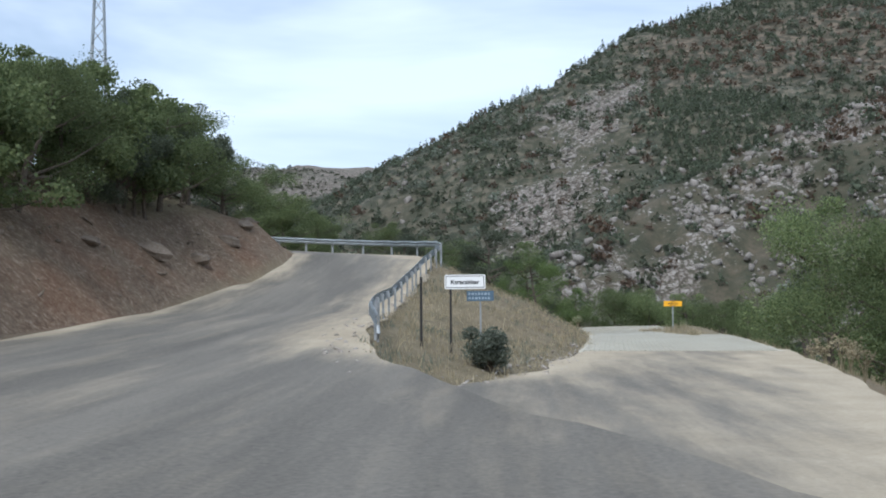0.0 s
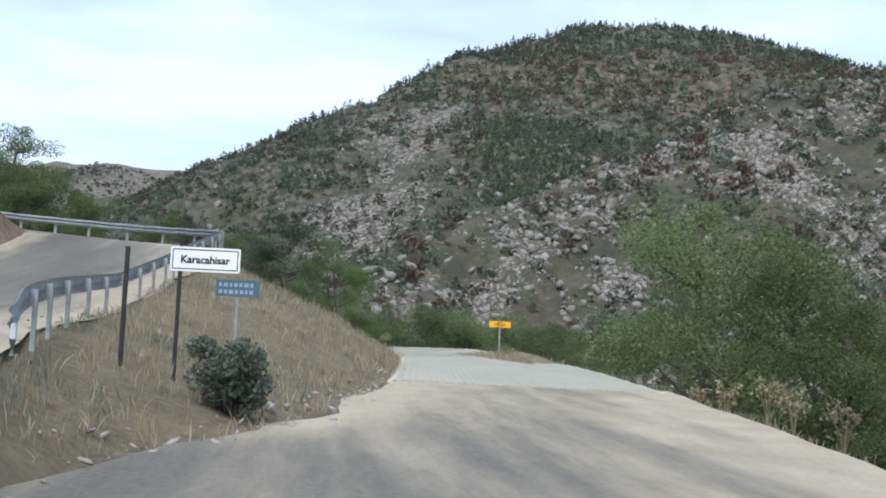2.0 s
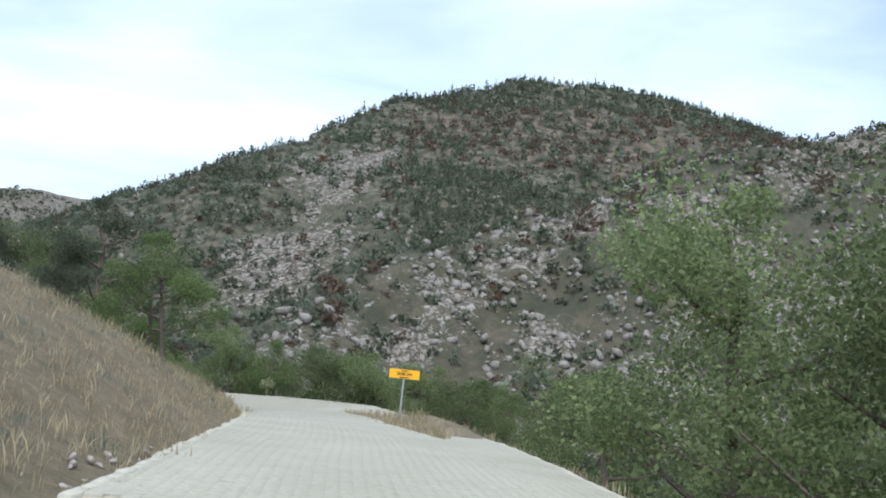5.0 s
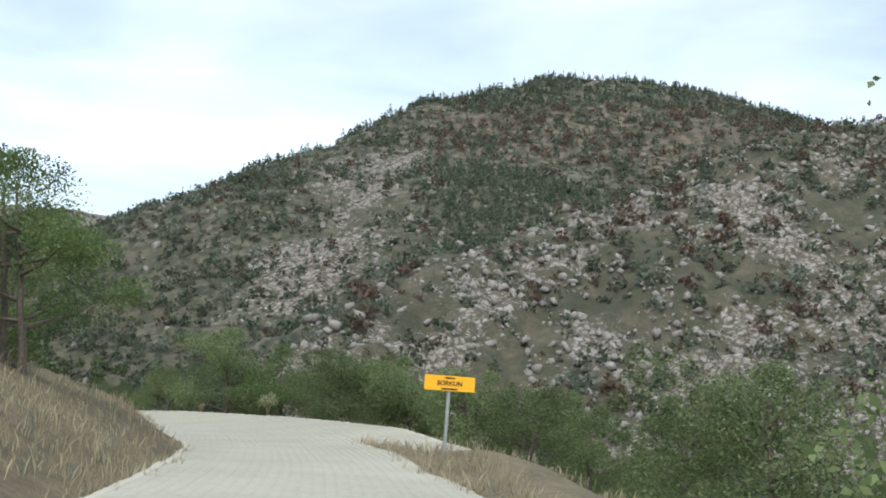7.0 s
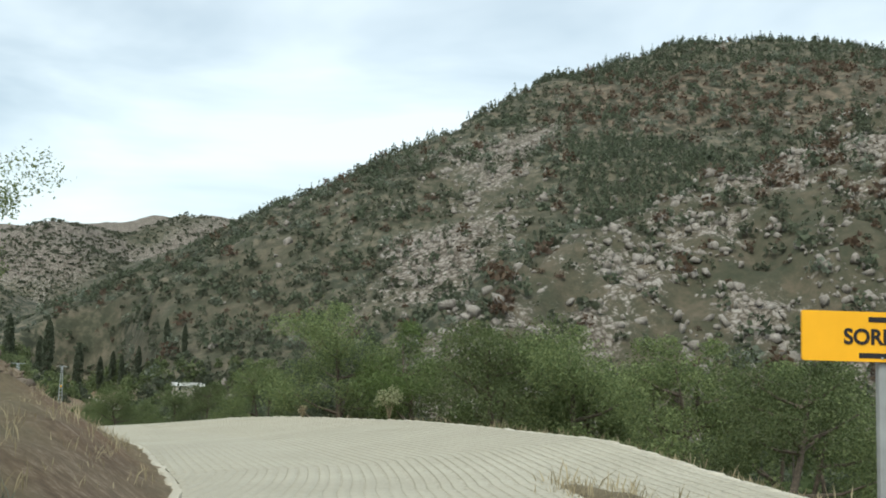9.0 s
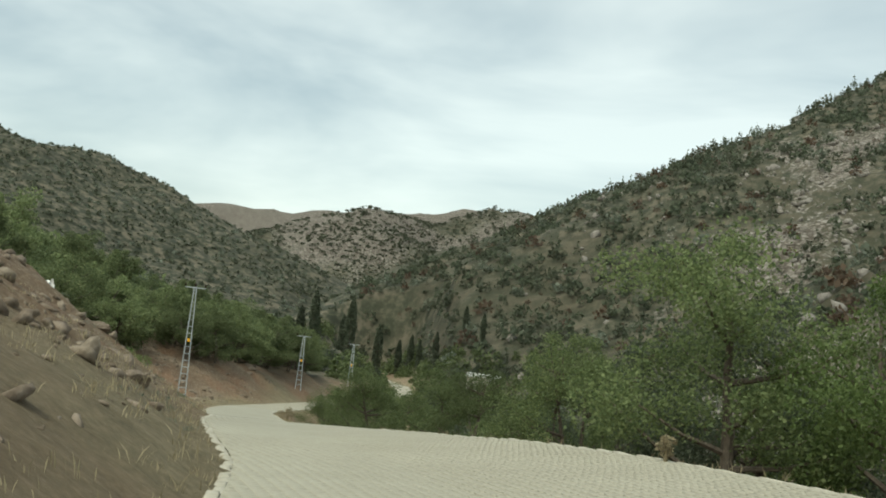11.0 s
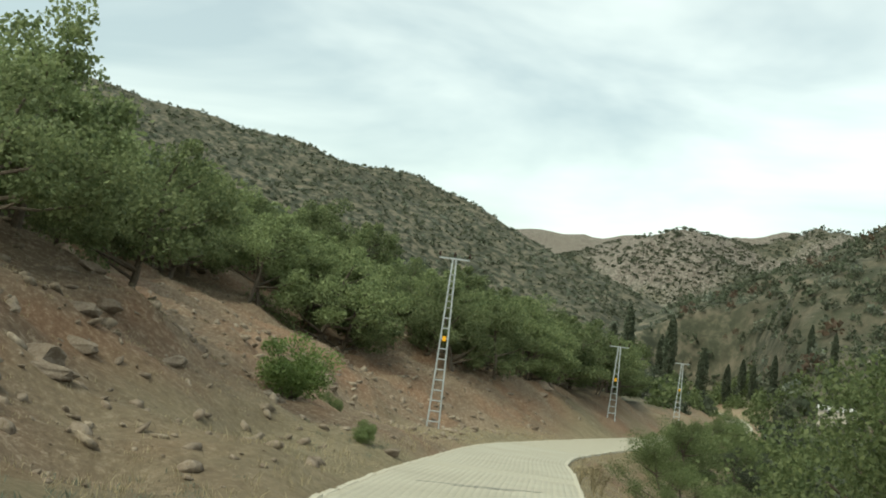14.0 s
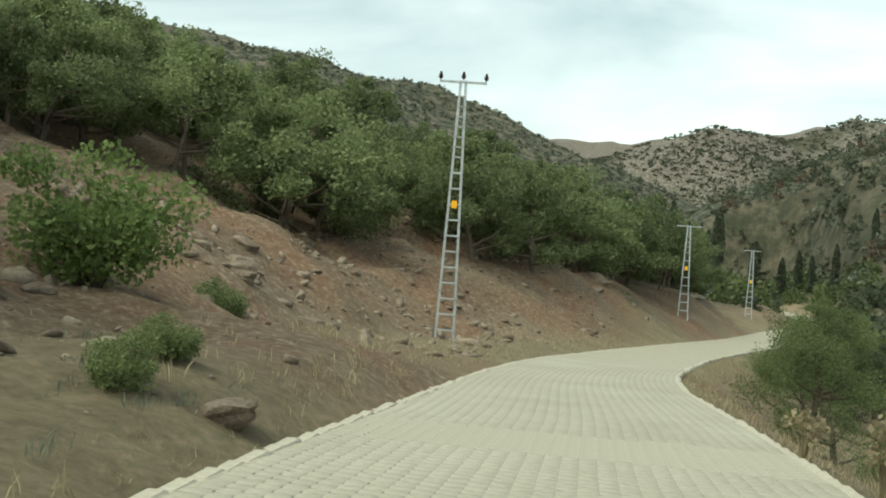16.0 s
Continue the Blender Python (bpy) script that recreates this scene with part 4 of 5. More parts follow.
def hill_scrub():
    rng = np.random.default_rng(51)
    # the spur and the great hill
    x, y = scatter(rng, -190, 330, 175, 720, 4.3, lambda a, b: (b > 190 - 0.1 * a) | (a > 20))
    h, lo, uo, ls, us = relief(x, y)
    spur, pines, brown, bare = spur_face(x, y), pine_belt(x, y), brown_zone(x, y), outcrop(x, y)
    clear = 0.9 * fbm(x, y, 26, 4, 61)
    dense = np.where(spur > 0.5, np.interp(x, [20, 90, 170, 260], [0.82, 0.95, 1.12, 1.2]), 0.92) - 0.22 + clear - 0.42 * bare - 0.25 * pines + 0.12 * brown + 0.3 * np.clip((30 - x) / 40, 0, 1)
    ok = (rng.random(len(x)) < dense) & (np.abs(lo) > 12) & (lo < 0)
    x, y, spur, pines, brown = x[ok], y[ok], spur[ok], pines[ok], brown[ok]
    n = len(x)
    radius = 0.75 + 3.0 * rng.random(n) ** 1.7
    tall = radius * rng.uniform(1.0, 1.7, n)
    slim = rng.random(n) < np.where(spur > 0.5, 0.07, np.where(y > 600, 0.5, 0.12)) + 0.5 * pines
    radius = np.where(slim, 0.8 + radius * 0.45, radius)
    tall = np.where(slim, radius * rng.uniform(2.42, 3.3, n), tall)
    kind = np.where(slim, 1, np.where(rng.random(n) < 0.45, 1, 0))
    rusty = 0.1 + 0.16 * (spur > 0.5) + 0.45 * brown + 0.5 * np.clip(fbm(x, y, 40, 3, 67), 0, 1)
    kind = np.where((rng.random(n) < rusty * (1 - pines)) & ~slim, np.where(rng.random(n) < 0.4, 4, 2), kind)
    kind = np.where((rng.random(n) < 0.1) & ~slim, 3, kind)
    clumps_mesh(52, x, y, radius, tall, 44, HILL_MATERIALS, kind, "hill_scrub", "dark green and rusty scrub on the rocky hills", "scrub", 0.34)
    # the belt of pines in the hollow
    x, y = scatter(rng, 45, 230, 380, 545, 3.3, lambda a, b: pine_belt(a, b) > 0.35)
    n = len(x)
    r = rng.uniform(1.1, 1.9, n)
    clumps_mesh(59, x, y, r, r * rng.uniform(2.5, 3.7, n), 34, HILL_MATERIALS, np.ones(n, int), "pine_wood", "dark pine wood in the hollow behind the rocky spur", "pines", 0.42)
    # bushes and small trees along the spur's crest
    n = 90
    x = rng.uniform(105, 330, n)
    y = np.interp(x, [98, 149, 208, 290, 420], [355, 380, 407, 427, 440]) + rng.uniform(-9, 4, n)
    r = 0.8 + 1.5 * rng.random(n) ** 1.6
    clumps_mesh(60, x, y, r, r * rng.uniform(1.2, 2.3, n), 60, HILL_MATERIALS, np.where(rng.random(n) < 0.6, 1, 0), "crest_bushes", "dark bushes along the rocky crest of the spur", "bushes", 0.3)
    # dark pines on the summit
    count = 620
    x = rng.uniform(70, 330, count)
    u = 0.05 + 0.95 * rng.random(count) ** 1.3
    y = np.interp(x, [45, 85, 162, 240, 311, 406], [627, 653, 680, 677, 669, 638]) - u * 70 * np.clip((x - 60) / 70, 0.3, 1)
    r = rng.uniform(0.9, 1.6, count)
    clumps_mesh(53, x, y, r, r * rng.uniform(2.45, 3.6, count), 26, HILL_MATERIALS, np.ones(count, int), "summit_pines", "dark pines along the summit of the hill", "pines")
    # the left ridge and the far mountain
    x, y = scatter(rng, -590, -120, 250, 1120, 5.2, lambda a, b: b > 245)
    h, lo, uo, ls, us = relief(x, y)
    ok = (lo > 12) & (rng.random(len(x)) < 0.75 + 0.5 * fbm(x, y, 60, 3, 63))
    x, y = x[ok], y[ok]
    n = len(x)
    r = rng.uniform(1.0, 2.2, n)
    clumps_mesh(54, x, y, r, r * rng.uniform(0.9, 1.3, n), 14, HILL_MATERIALS, (rng.random(n) < 0.15) * 3, "ridge_scrub", "low dark scrub on the long ridge of the valley", "scrub")
    x, y = scatter(rng, -680, 40, 1120, 1560, 6.0, lambda a, b: a > -1e9)
    ok = rng.random(len(x)) < 0.7 + 1.2 * fbm(x, y, 70, 5, 64)
    x, y = x[ok], y[ok]
    n = len(x)
    r = rng.uniform(1.4, 4.2, n)
    clumps_mesh(55, x, y, r, r * rng.uniform(0.6, 1.0, n), 12, HILL_MATERIALS, np.zeros(n, int), "mountain_scrub", "scrub on the far rocky mountain", "scrub")
    # trees along the stream on the valley floor
    x, y = scatter(rng, -175, 90, 108, 470, 5.0, lambda a, b: a > -1e9)
    h, lo, uo, ls, us = relief(x, y)
    ok = ((lo < np.interp(y, [108, 190, 215], [-12, -14, -4])) | ((lo > 5) & (y > 255) & (h < 4))) & (h < np.where(lo > 0, 4.0, 0.0)) & (rng.random(len(x)) < 0.72)
    x, y = x[ok], y[ok]
    n = len(x)
    r = rng.uniform(1.4, 2.8, n)
    clumps_mesh(56, x, y, r, r * rng.uniform(1.2, 2.3, n), 130, [M_LEAF, M_LEAF_DARK], rng.choice([0, 0, 1, 0], n), "valley_thicket", "green trees and thickets along the valley floor", "thicket", 0.27)
    x, y = scatter(rng, 14, 70, 14, 200, 3.6, lambda a, b: a > -1e9)
    h, lo, uo, ls, us = relief(x, y)
    ok = (lo < -13) & (lo > -32) & (rng.random(len(x)) < 0.6)
    x, y = x[ok], y[ok]
    n = len(x)
    r = rng.uniform(1.0, 1.9, n)
    clumps_mesh(57, x, y, r, r * rng.uniform(1.1, 1.7, n), 300, [M_LEAF, M_LEAF_DARK, M_LEAF_LIGHT], rng.choice([0, 0, 0, 1, 0, 2], n), "slope_thicket", "green thicket on the slope below the road", "thicket", 0.16)
    # the woods higher up the western slope
    x, y = scatter(rng, -150, -10, 84, 330, 4.4, lambda a, b: a > -1e9)
    h, lo, uo, ls, us = relief(x, y)
    ok = (lo > np.interp(y, [84, 134, 142, 162, 186, 194, 330], [25, 25, 33, 33, 27, 20, 20])) & (lo < 75) & (uo < -5) & (rng.random(len(x)) < 0.85)
    x, y = x[ok], y[ok]
    n = len(x)
    r = rng.uniform(1.7, 3.0, n)
    clumps_mesh(58, x, y, r, r * rng.uniform(1.8, 2.5, n), 210, [M_LEAF, M_LEAF_DARK], rng.choice([0, 0, 0, 1], n), "slope_woods", "green oak woods higher up the slope", "woods", 0.2)


hill_scrub()


def boulder_mesh(seed, name):
    """A weathered boulder: bedded, broken along planes, with a rough skin."""
    rng = np.random.default_rng(seed)
    bm = bmesh.new()
    bmesh.ops.create_icosphere(bm, subdivisions=3, radius=1.0)
    axes = rng.normal(size=(9, 3))
    axes /= np.linalg.norm(axes, axis=1)[:, None]
    cuts = rng.uniform(0.5, 0.8, 9)
    for v in bm.verts:
        p = np.array(v.co)
        for a, c in zip(axes, cuts):
            d = p @ a
            if d > c:
                p = p - a * (d - c) * 0.95
        bed = 0.05 * math.sin(9 * p[2] + 2 * p[0] + seed)
        p = p * (1 + bed + 0.16 * float(fbm(np.array([p[0] * 2 + p[2]]), np.array([p[1] * 2 - p[2]]), 0.9, 4, seed)[0]))
        v.co = Vector(p * np.array([1.25, 0.95, 0.66]))
    me = bpy.data.meshes.new(name)
    bm.to_mesh(me)
    bm.free()
    me.materials.append(M_STONE)
    return me


def rock_mesh(seed, name):
    """An angular boulder: a few cut planes on a rough ball."""
    rng = np.random.default_rng(seed)
    bm = bmesh.new()
    bmesh.ops.create_icosphere(bm, subdivisions=1, radius=1.0)
    axes = rng.normal(size=(6, 3))
    axes /= np.linalg.norm(axes, axis=1)[:, None]
    for v in bm.verts:
        p = np.array(v.co)
        for a in axes:
            d = p @ a
            if d > 0.62:
                p = p - a * (d - 0.62) * 0.9
        v.co = Vector(p * np.array([1.2, 0.9, 0.68]) * rng.uniform(0.85, 1.12))
    me = bpy.data.meshes.new(name)
    bm.to_mesh(me)
    bm.free()
    me.materials.append(M_STONE)
    return me


ROCKS = [rock_mesh(70 + k, "rock") for k in range(6)]


def chunk_mesh(seed, name):
    """A split block of bedded rock with few flat faces."""
    rng = np.random.default_rng(seed)
    bm = bmesh.new()
    for k in range(14):
        p = rng.uniform(-1, 1, 3)
        p = p / np.max(np.abs(p)) * rng.uniform(0.7, 1.0)
        bm.verts.new(p * np.array([1.0, 0.8, 0.9]))
    bmesh.ops.convex_hull(bm, input=bm.verts[:])
    bmesh.ops.delete(bm, geom=[v for v in bm.verts if not v.link_faces], context="VERTS")
    bmesh.ops.triangulate(bm, faces=bm.faces[:])
    me = bpy.data.meshes.new(name)
    bm.to_mesh(me)
    bm.free()
    return me


CHUNKS = [chunk_mesh(270 + k, "chunk") for k in range(6)]


def rock_field(seed, x, y, size, name, label, sink=0.3, material=None, stretch=(1.3, 0.9, 0.75), lift=0.0, chunky=False):
    """Loose stones as one mesh."""
    rng = np.random.default_rng(seed)
    z = relief(x, y)[0]
    V, F, base = [], [], 0
    bodies = [(np.array([v.co[:] for v in m.vertices]), np.array([p.vertices[:] for p in m.polygons])) for m in (CHUNKS if chunky else ROCKS)]
    for k in range(len(x)):
        v, f = bodies[k % 6]
        m = np.array(Euler(tuple(rng.uniform(-0.7, 0.7, 2)) + (rng.uniform(0, 6.28),)).to_matrix())
        V.append((v * rng.uniform(0.6, 1.4, 3) * np.array(stretch) * size[k]) @ m.T + np.array([x[k], y[k], z[k] + lift + size[k] * (0.5 - sink - 0.2)]))
        F.append(f + base)
        base += len(v)
    V, F = np.vstack(V), np.vstack(F)
    me = bpy.data.meshes.new(name)
    me.vertices.add(len(V))
    me.vertices.foreach_set("co", V.astype(np.float32).ravel())
    me.loops.add(F.size)
    me.loops.foreach_set("vertex_index", F.ravel().astype(np.int32))
    me.polygons.add(len(F))
    me.polygons.foreach_set("loop_start", np.arange(len(F), dtype=np.int32) * 3)
    me.update(calc_edges=True)
    me.materials.append(material or M_STONE)
    return tagged(new(name, me), label, "rocks", kind="stuff")


def all_rocks():
    rng = np.random.default_rng(81)
    x, y = scatter(rng, -60, 320, 180, 560, 1.9, lambda a, b: a > -1e9)
    h, lo, uo, ls, us = relief(x, y)
    spur = spur_face(x, y) * np.interp(x, [60, 130, 200, 280], [1.0, 0.75, 0.5, 0.45])
    seam = 1 - np.abs(3.0 * fbm(x * 0.8 + y * 0.6, (y * 0.8 - x * 0.6) * 0.45, 15, 3, 91))
    ok = (rng.random(len(x)) < (1.8 * np.clip(seam - 0.38, 0, 1) + 0.08) * np.clip(spur + 0.8 * outcrop(x, y) + 0.05, 0, 1)) & (h > -6) & (lo < -30)
    x, y = x[ok], y[ok]
    rock_field(82, x, y, 0.3 + 1.35 * rng.random(len(x)) ** 2.4, "hill_rocks", "pale limestone outcrops on the hillside", 0.1, M_HILL_ROCK, (1.1, 0.85, 1.05), chunky=True)
    # stones on the earth banks
    x, y = scatter(rng, -62, 2, 62, 185, 0.55, lambda a, b: a > -1e9)
    h, lo, uo, ls, us = relief(x, y)
    ok = (lo > half_width(ls) + 1.0) & (lo < 16) & (uo < -4) & (rng.random(len(x)) < 0.5 + 1.1 * fbm(x, y, 6, 3, 92))
    x, y = x[ok], y[ok]
    rock_field(83, x, y, 0.03 + 0.24 * rng.random(len(x)) ** 5, "bank_stones", "broken stones scattered over the earth bank", 0.25, None, (1.25, 1.0, 0.75))
    x, y = scatter(rng, -66, 2, 84, 200, 0.8, lambda a, b: a > -1e9)
    h, lo, uo, ls, us = relief(x, y)
    ok = (lo > half_width(ls) + 2.2) & (lo < 34) & (uo < -4) & (rng.random(len(x)) < 0.5 + 1.3 * fbm(x, y, 8, 3, 94))
    x, y = x[ok], y[ok]
    rock_field(86, x, y, 0.05 + 0.24 * rng.random(len(x)) ** 3, "pale_bank_stones", "pale split limestone lying on the earth bank", 0.32, M_BANK_STONE, (1.3, 1.0, 0.6), chunky=True)
    x, y = scatter(rng, -16, -6, 8, 58, 0.7, lambda a, b: a > -1e9)
    h, lo, uo, ls, us = relief(x, y)
    ok = (uo > upper_half(us) + 0.9) & (uo < 12) & (rng.random(len(x)) < 0.4)
    x, y = x[ok], y[ok]
    rock_field(84, x, y, 0.04 + 0.16 * rng.random(len(x)) ** 3, "cut_stones", "broken stones on the road cutting", 0.25)
    # rubble along the rim of the island at the fork
    x, y = scatter(rng, -2, 6, 14, 40, 0.2, lambda a, b: a > -1e9)
    h, lo, uo, ls, us = relief(x, y)
    rim = np.minimum(lo - half_width(ls), -uo - upper_half(us))
    ok = (rim > -0.45) & (rim < 0.7) & (lo > 0) & (uo < 0) & (rng.random(len(x)) < 0.5 + 0.8 * fbm(x, y, 2, 2, 93))
    x, y = x[ok], y[ok]
    rock_field(85, x, y, 0.015 + 0.07 * rng.random(len(x)) ** 4, "fork_rubble", "pale broken stones and grit along the edge of the grassy island", 0.25, M_ROCK, lift=0.06)
    # single boulders
    big = [(-35.8, 147.0, 0.75), (-36.3, 148.0, 0.6), (-35.2, 146.2, 0.5), (-37.6, 149.6, 0.55), (-39.5, 151.8, 0.6), (-40.6, 152.9, 0.5), (-41.5, 154.1, 0.5), (-37.2, 152.8, 0.75), (-36.6, 151.4, 0.4), (-38.4, 151.0, 0.45), (-32.3, 139.6, 0.3), (-31.5, 138.2, 0.32), (-25.1, 136.0, 0.3), (-46.9, 193.2, 0.8), (-46.2, 191.4, 0.5), (-47.6, 195.0, 0.6), (-26.1, 123.7, 0.75), (-24.3, 122.6, 0.42), (-29.2, 130.9, 0.5), (-29.0, 127.3, 0.55), (-27.6, 126.0, 0.45), (-30.4, 129.3, 0.4), (-17.6, 113.8, 0.3), (-57.1, 166.9, 0.8), (-55.9, 165.8, 0.6), (-63.5, 165.3, 0.9), (-62.0, 166.3, 0.6), (-50.0, 166.0, 0.5), (-31.4, 134.0, 0.35), (-44.0, 160.0, 0.4), (-33.4, 131.2, 0.5), (-22.6, 118.4, 0.5), (-21.4, 116.6, 0.35), (-16.0, 108.0, 0.5), (-12.0, 103.0, 0.4), (-8.2, 97.5, 0.45), (-5.0, 93.0, 0.4), (-10.6, 99.0, 0.55), (-9.5, 42.0, 0.6), (-9.2, 46.0, 0.55), (-10.2, 38.5, 0.7), (-9.4, 50.0, 0.6), (-11.0, 34.5, 0.45), (-9.9, 52.5, 0.6), (14.3, 61.5, 0.3), (14.6, 57.0, 0.35), (2.0, 21.0, 0.16)]
    bodies = [boulder_mesh(170 + k, "boulder") for k in range(6)]
    zs = relief(np.array([b[0] for b in big]), np.array([b[1] for b in big]))[0]
    for k, ((bx, by, s), z) in enumerate(zip(big, zs)):
        ob = new("boulder", bodies[k % 6])
        ob.matrix_world = pose(bx, by, z - 0.08 * s, rng.uniform(-15, 15), rng.uniform(-15, 15), rng.uniform(0, 360)) @ Matrix.Diagonal((s * 1.1, s * 0.9, s * 0.8, 1))
        tagged(ob, "grey-brown angular limestone boulder on the earth bank", "boulder", "boulders on the banks")


all_rocks()


# ---- dry grass and weeds ----
def grass(seed, x, y, length, per, material, name, label):
    rng = np.random.default_rng(seed)
    z = relief(x, y)[0]
    n = len(x)
    bx = np.repeat(x, per) + rng.normal(size=n * per) * 0.09
    by = np.repeat(y, per) + rng.normal(size=n * per) * 0.09
    bz = np.repeat(z, per) - 0.03
    ln = np.repeat(length, per) * rng.uniform(0.45, 1.15, n * per)
    lean = rng.normal(size=(n * per, 2)) * 0.34
    side = rng.normal(size=(n * per, 2))
    side /= np.linalg.norm(side, axis=1)[:, None]
    w = (0.006 + 0.012 * ln)[:, None]
    foot = np.stack([bx, by, bz], 1)
    s3 = np.hstack([side * w, np.zeros((n * per, 1))])
    mid = foot + np.stack([lean[:, 0] * ln * 0.4, lean[:, 1] * ln * 0.4, ln * 0.6], 1)
    tip = foot + np.stack([lean[:, 0] * ln, lean[:, 1] * ln, ln], 1)
    corners = np.stack([foot, mid + s3, tip, mid - s3], 1)
    return tagged(new(name, quads(name, corners, material)), label, "grass", kind="stuff")


def all_grass():
    rng = np.random.default_rng(101)
    spots = PATCH[rng.integers(0, len(PATCH), 260)]
    grass(108, spots[:, 0] + rng.normal(size=260) * 0.1, spots[:, 1] + rng.normal(size=260) * 0.2, rng.uniform(0.18, 0.4, 260), 6, M_STRAW, "patch_grass", "dry straw-coloured grass round the foot of the village sign")
    x, y = scatter(rng, -3, 9, 15, 62, 0.30, lambda a, b: a > -1e9)
    h, lo, uo, ls, us = relief(x, y)
    ok = (lo > half_width(ls) + 0.05 + 0.5 * fbm(x, y, 1.2, 2, 114)) & (uo < -upper_half(us) - 0.55) & (rng.random(len(x)) < 0.62 + 0.9 * fbm(x, y, 4, 3, 111))
    grass(102, x[ok], y[ok], rng.uniform(0.1, 0.36, ok.sum()), 6, M_STRAW, "island_grass", "dry straw-coloured grass on the bank between the roads")
    ok = (lo > half_width(ls) + 0.5) & (uo < -upper_half(us) - 0.5) & (rng.random(len(x)) < 0.10 + 0.5 * fbm(x, y, 3, 3, 119))
    grass(107, x[ok], y[ok], rng.uniform(0.1, 0.32, ok.sum()), 9, M_LEAF_GREY, "island_weeds", "grey-green weeds in the dry grass between the roads")
    x, y = scatter(rng, -48, 24, 20, 185, 0.42, lambda a, b: a > -1e9)
    h, lo, uo, ls, us = relief(x, y)
    near = np.abs(lo) - edge_of(lo, ls)
    ok = (near > 0.25) & (near < 3.2) & (uo < -upper_half(us) - 0.3) & (y > 24) & (rng.random(len(x)) < np.where(lo < 0, 1.0, 0.5) * np.exp(-near / 2.2) + 0.5 * fbm(x, y, 5, 3, 112) + 0.15)
    grass(103, x[ok], y[ok], rng.uniform(0.08, 0.3, ok.sum()), 8, M_STRAW, "verge_grass", "dry grass along the edge of the block road")
    x, y = scatter(rng, -60, 0, 62, 190, 0.42, lambda a, b: a > -1e9)
    h, lo, uo, ls, us = relief(x, y)
    ok = (lo > half_width(ls) + 2.5) & (lo < 26) & (rng.random(len(x)) < 0.42 + 1.0 * fbm(x, y, 7, 3, 113))
    grass(104, x[ok], y[ok], rng.uniform(0.05, 0.16, ok.sum()), 8, [M_STRAW], "bank_grass", "sparse dry grass on the earth bank")
    ok = (lo > half_width(ls) + 0.6) & (lo < 7) & (rng.random(len(x)) < 0.9 * fbm(x, y, 9, 3, 117) - 0.06)
    grass(105, x[ok], y[ok], rng.uniform(0.06, 0.17, ok.sum()), 16, M_LEAF_GREY, "green_weeds", "low green weeds along the foot of the bank")
    x, y = scatter(rng, -14, -5, 6, 60, 0.5, lambda a, b: a > -1e9)
    h, lo, uo, ls, us = relief(x, y)
    ok = (uo > upper_half(us) + 1.0) & (uo < 9) & (rng.random(len(x)) < 0.25)
    grass(106, x[ok], y[ok], rng.uniform(0.12, 0.4, ok.sum()), 7, M_STRAW, "cutting_grass", "sparse dry grass at the foot of the road cutting")


all_grass()


# ---- guard rail ----
def guard_rail():
    line = smooth_line([(0.45, 21.6), (-0.05, 24.5), (-0.45, 30), (-0.5, 38), (-0.45, 45), (-0.2, 50), (-0.25, 53.2), (-1.2, 56.2), (-4.2, 59.0), (-8.6, 61.2), (-15, 63.6), (-24, 66.4)], 0.5)
    rail = thing("guard_rail", (0.45, 21.6, 0), "galvanised steel crash barrier along the outside of the bend", "guard rail")
    s = np.r_[0, np.cumsum(np.hypot(*np.diff(line, axis=0).T))]
    uo, us = offset_from(UP_LINE, up_s, line[:, 0], line[:, 1])
    z = up_z(us)
    drop = np.interp(s, [0, 1.2, 4.0], [0.18, 0.06, 0.0])
    tang = np.gradient(line, axis=0)
    tang /= np.hypot(*tang.T)[:, None]
    nrm = np.stack([-tang[:, 1], tang[:, 0]], 1)
    # the double wave of the beam: height and bulge towards the road
    wave = [(0.78, 0.0), (0.755, 0.045), (0.70, 0.075), (0.655, 0.04), (0.625, 0.005), (0.595, 0.04), (0.55, 0.075), (0.495, 0.045), (0.47, 0.0)]
    bm = bmesh.new()
    rows = []
    for i in range(len(line)):
        rows.append([bm.verts.new((line[i][0] + nrm[i][0] * b - 0.45, line[i][1] + nrm[i][1] * b - 21.6, z[i] + h - drop[i])) for h, b in wave])
    for r0, r1 in zip(rows[:-1], rows[1:]):
        for k in range(len(wave) - 1):
            bm.faces.new((r0[k], r1[k], r1[k + 1], r0[k + 1]))
    bmesh.ops.solidify(bm, geom=bm.faces[:], thickness=0.006)
    part("beam", bm, M_STEEL, rail, "double-wave galvanised steel beam")
    end = bmesh.new()
    tube(end, [(0, -0.02, z[0] + 0.02), (0.02, -0.1, z[0] + 0.2), (0.0, 0.0, z[0] + 0.36)], [0.03, 0.045, 0.035], 8)
    part("end_piece", end, M_STEEL_DULL, rail, "bent steel end of the beam")
    for d in np.arange(1.6, s[-1], 2.0):
        i = int(np.searchsorted(s, d))
        bm = bmesh.new()
        x, y = line[i] - nrm[i] * 0.08
        g = min(z[i], ground_z(x, y))
        box(bm, (-0.055, -0.03, g - 0.4 - z[i]), (0.055, 0.03, 0.72 - drop[i]))
        ob = part("post", bm, M_STEEL_DULL, rail)
        ob.matrix_basis = pose(x - 0.45, y - 21.6, z[i], 0, 0, math.degrees(math.atan2(tang[i][1], tang[i][0])))
        bm = box(bmesh.new(), (-0.05, -0.02, 0.5 - drop[i]), (0.05, 0.085, 0.72 - drop[i]))
        sp = part("spacer", bm, M_STEEL_DULL, ob)


guard_rail()


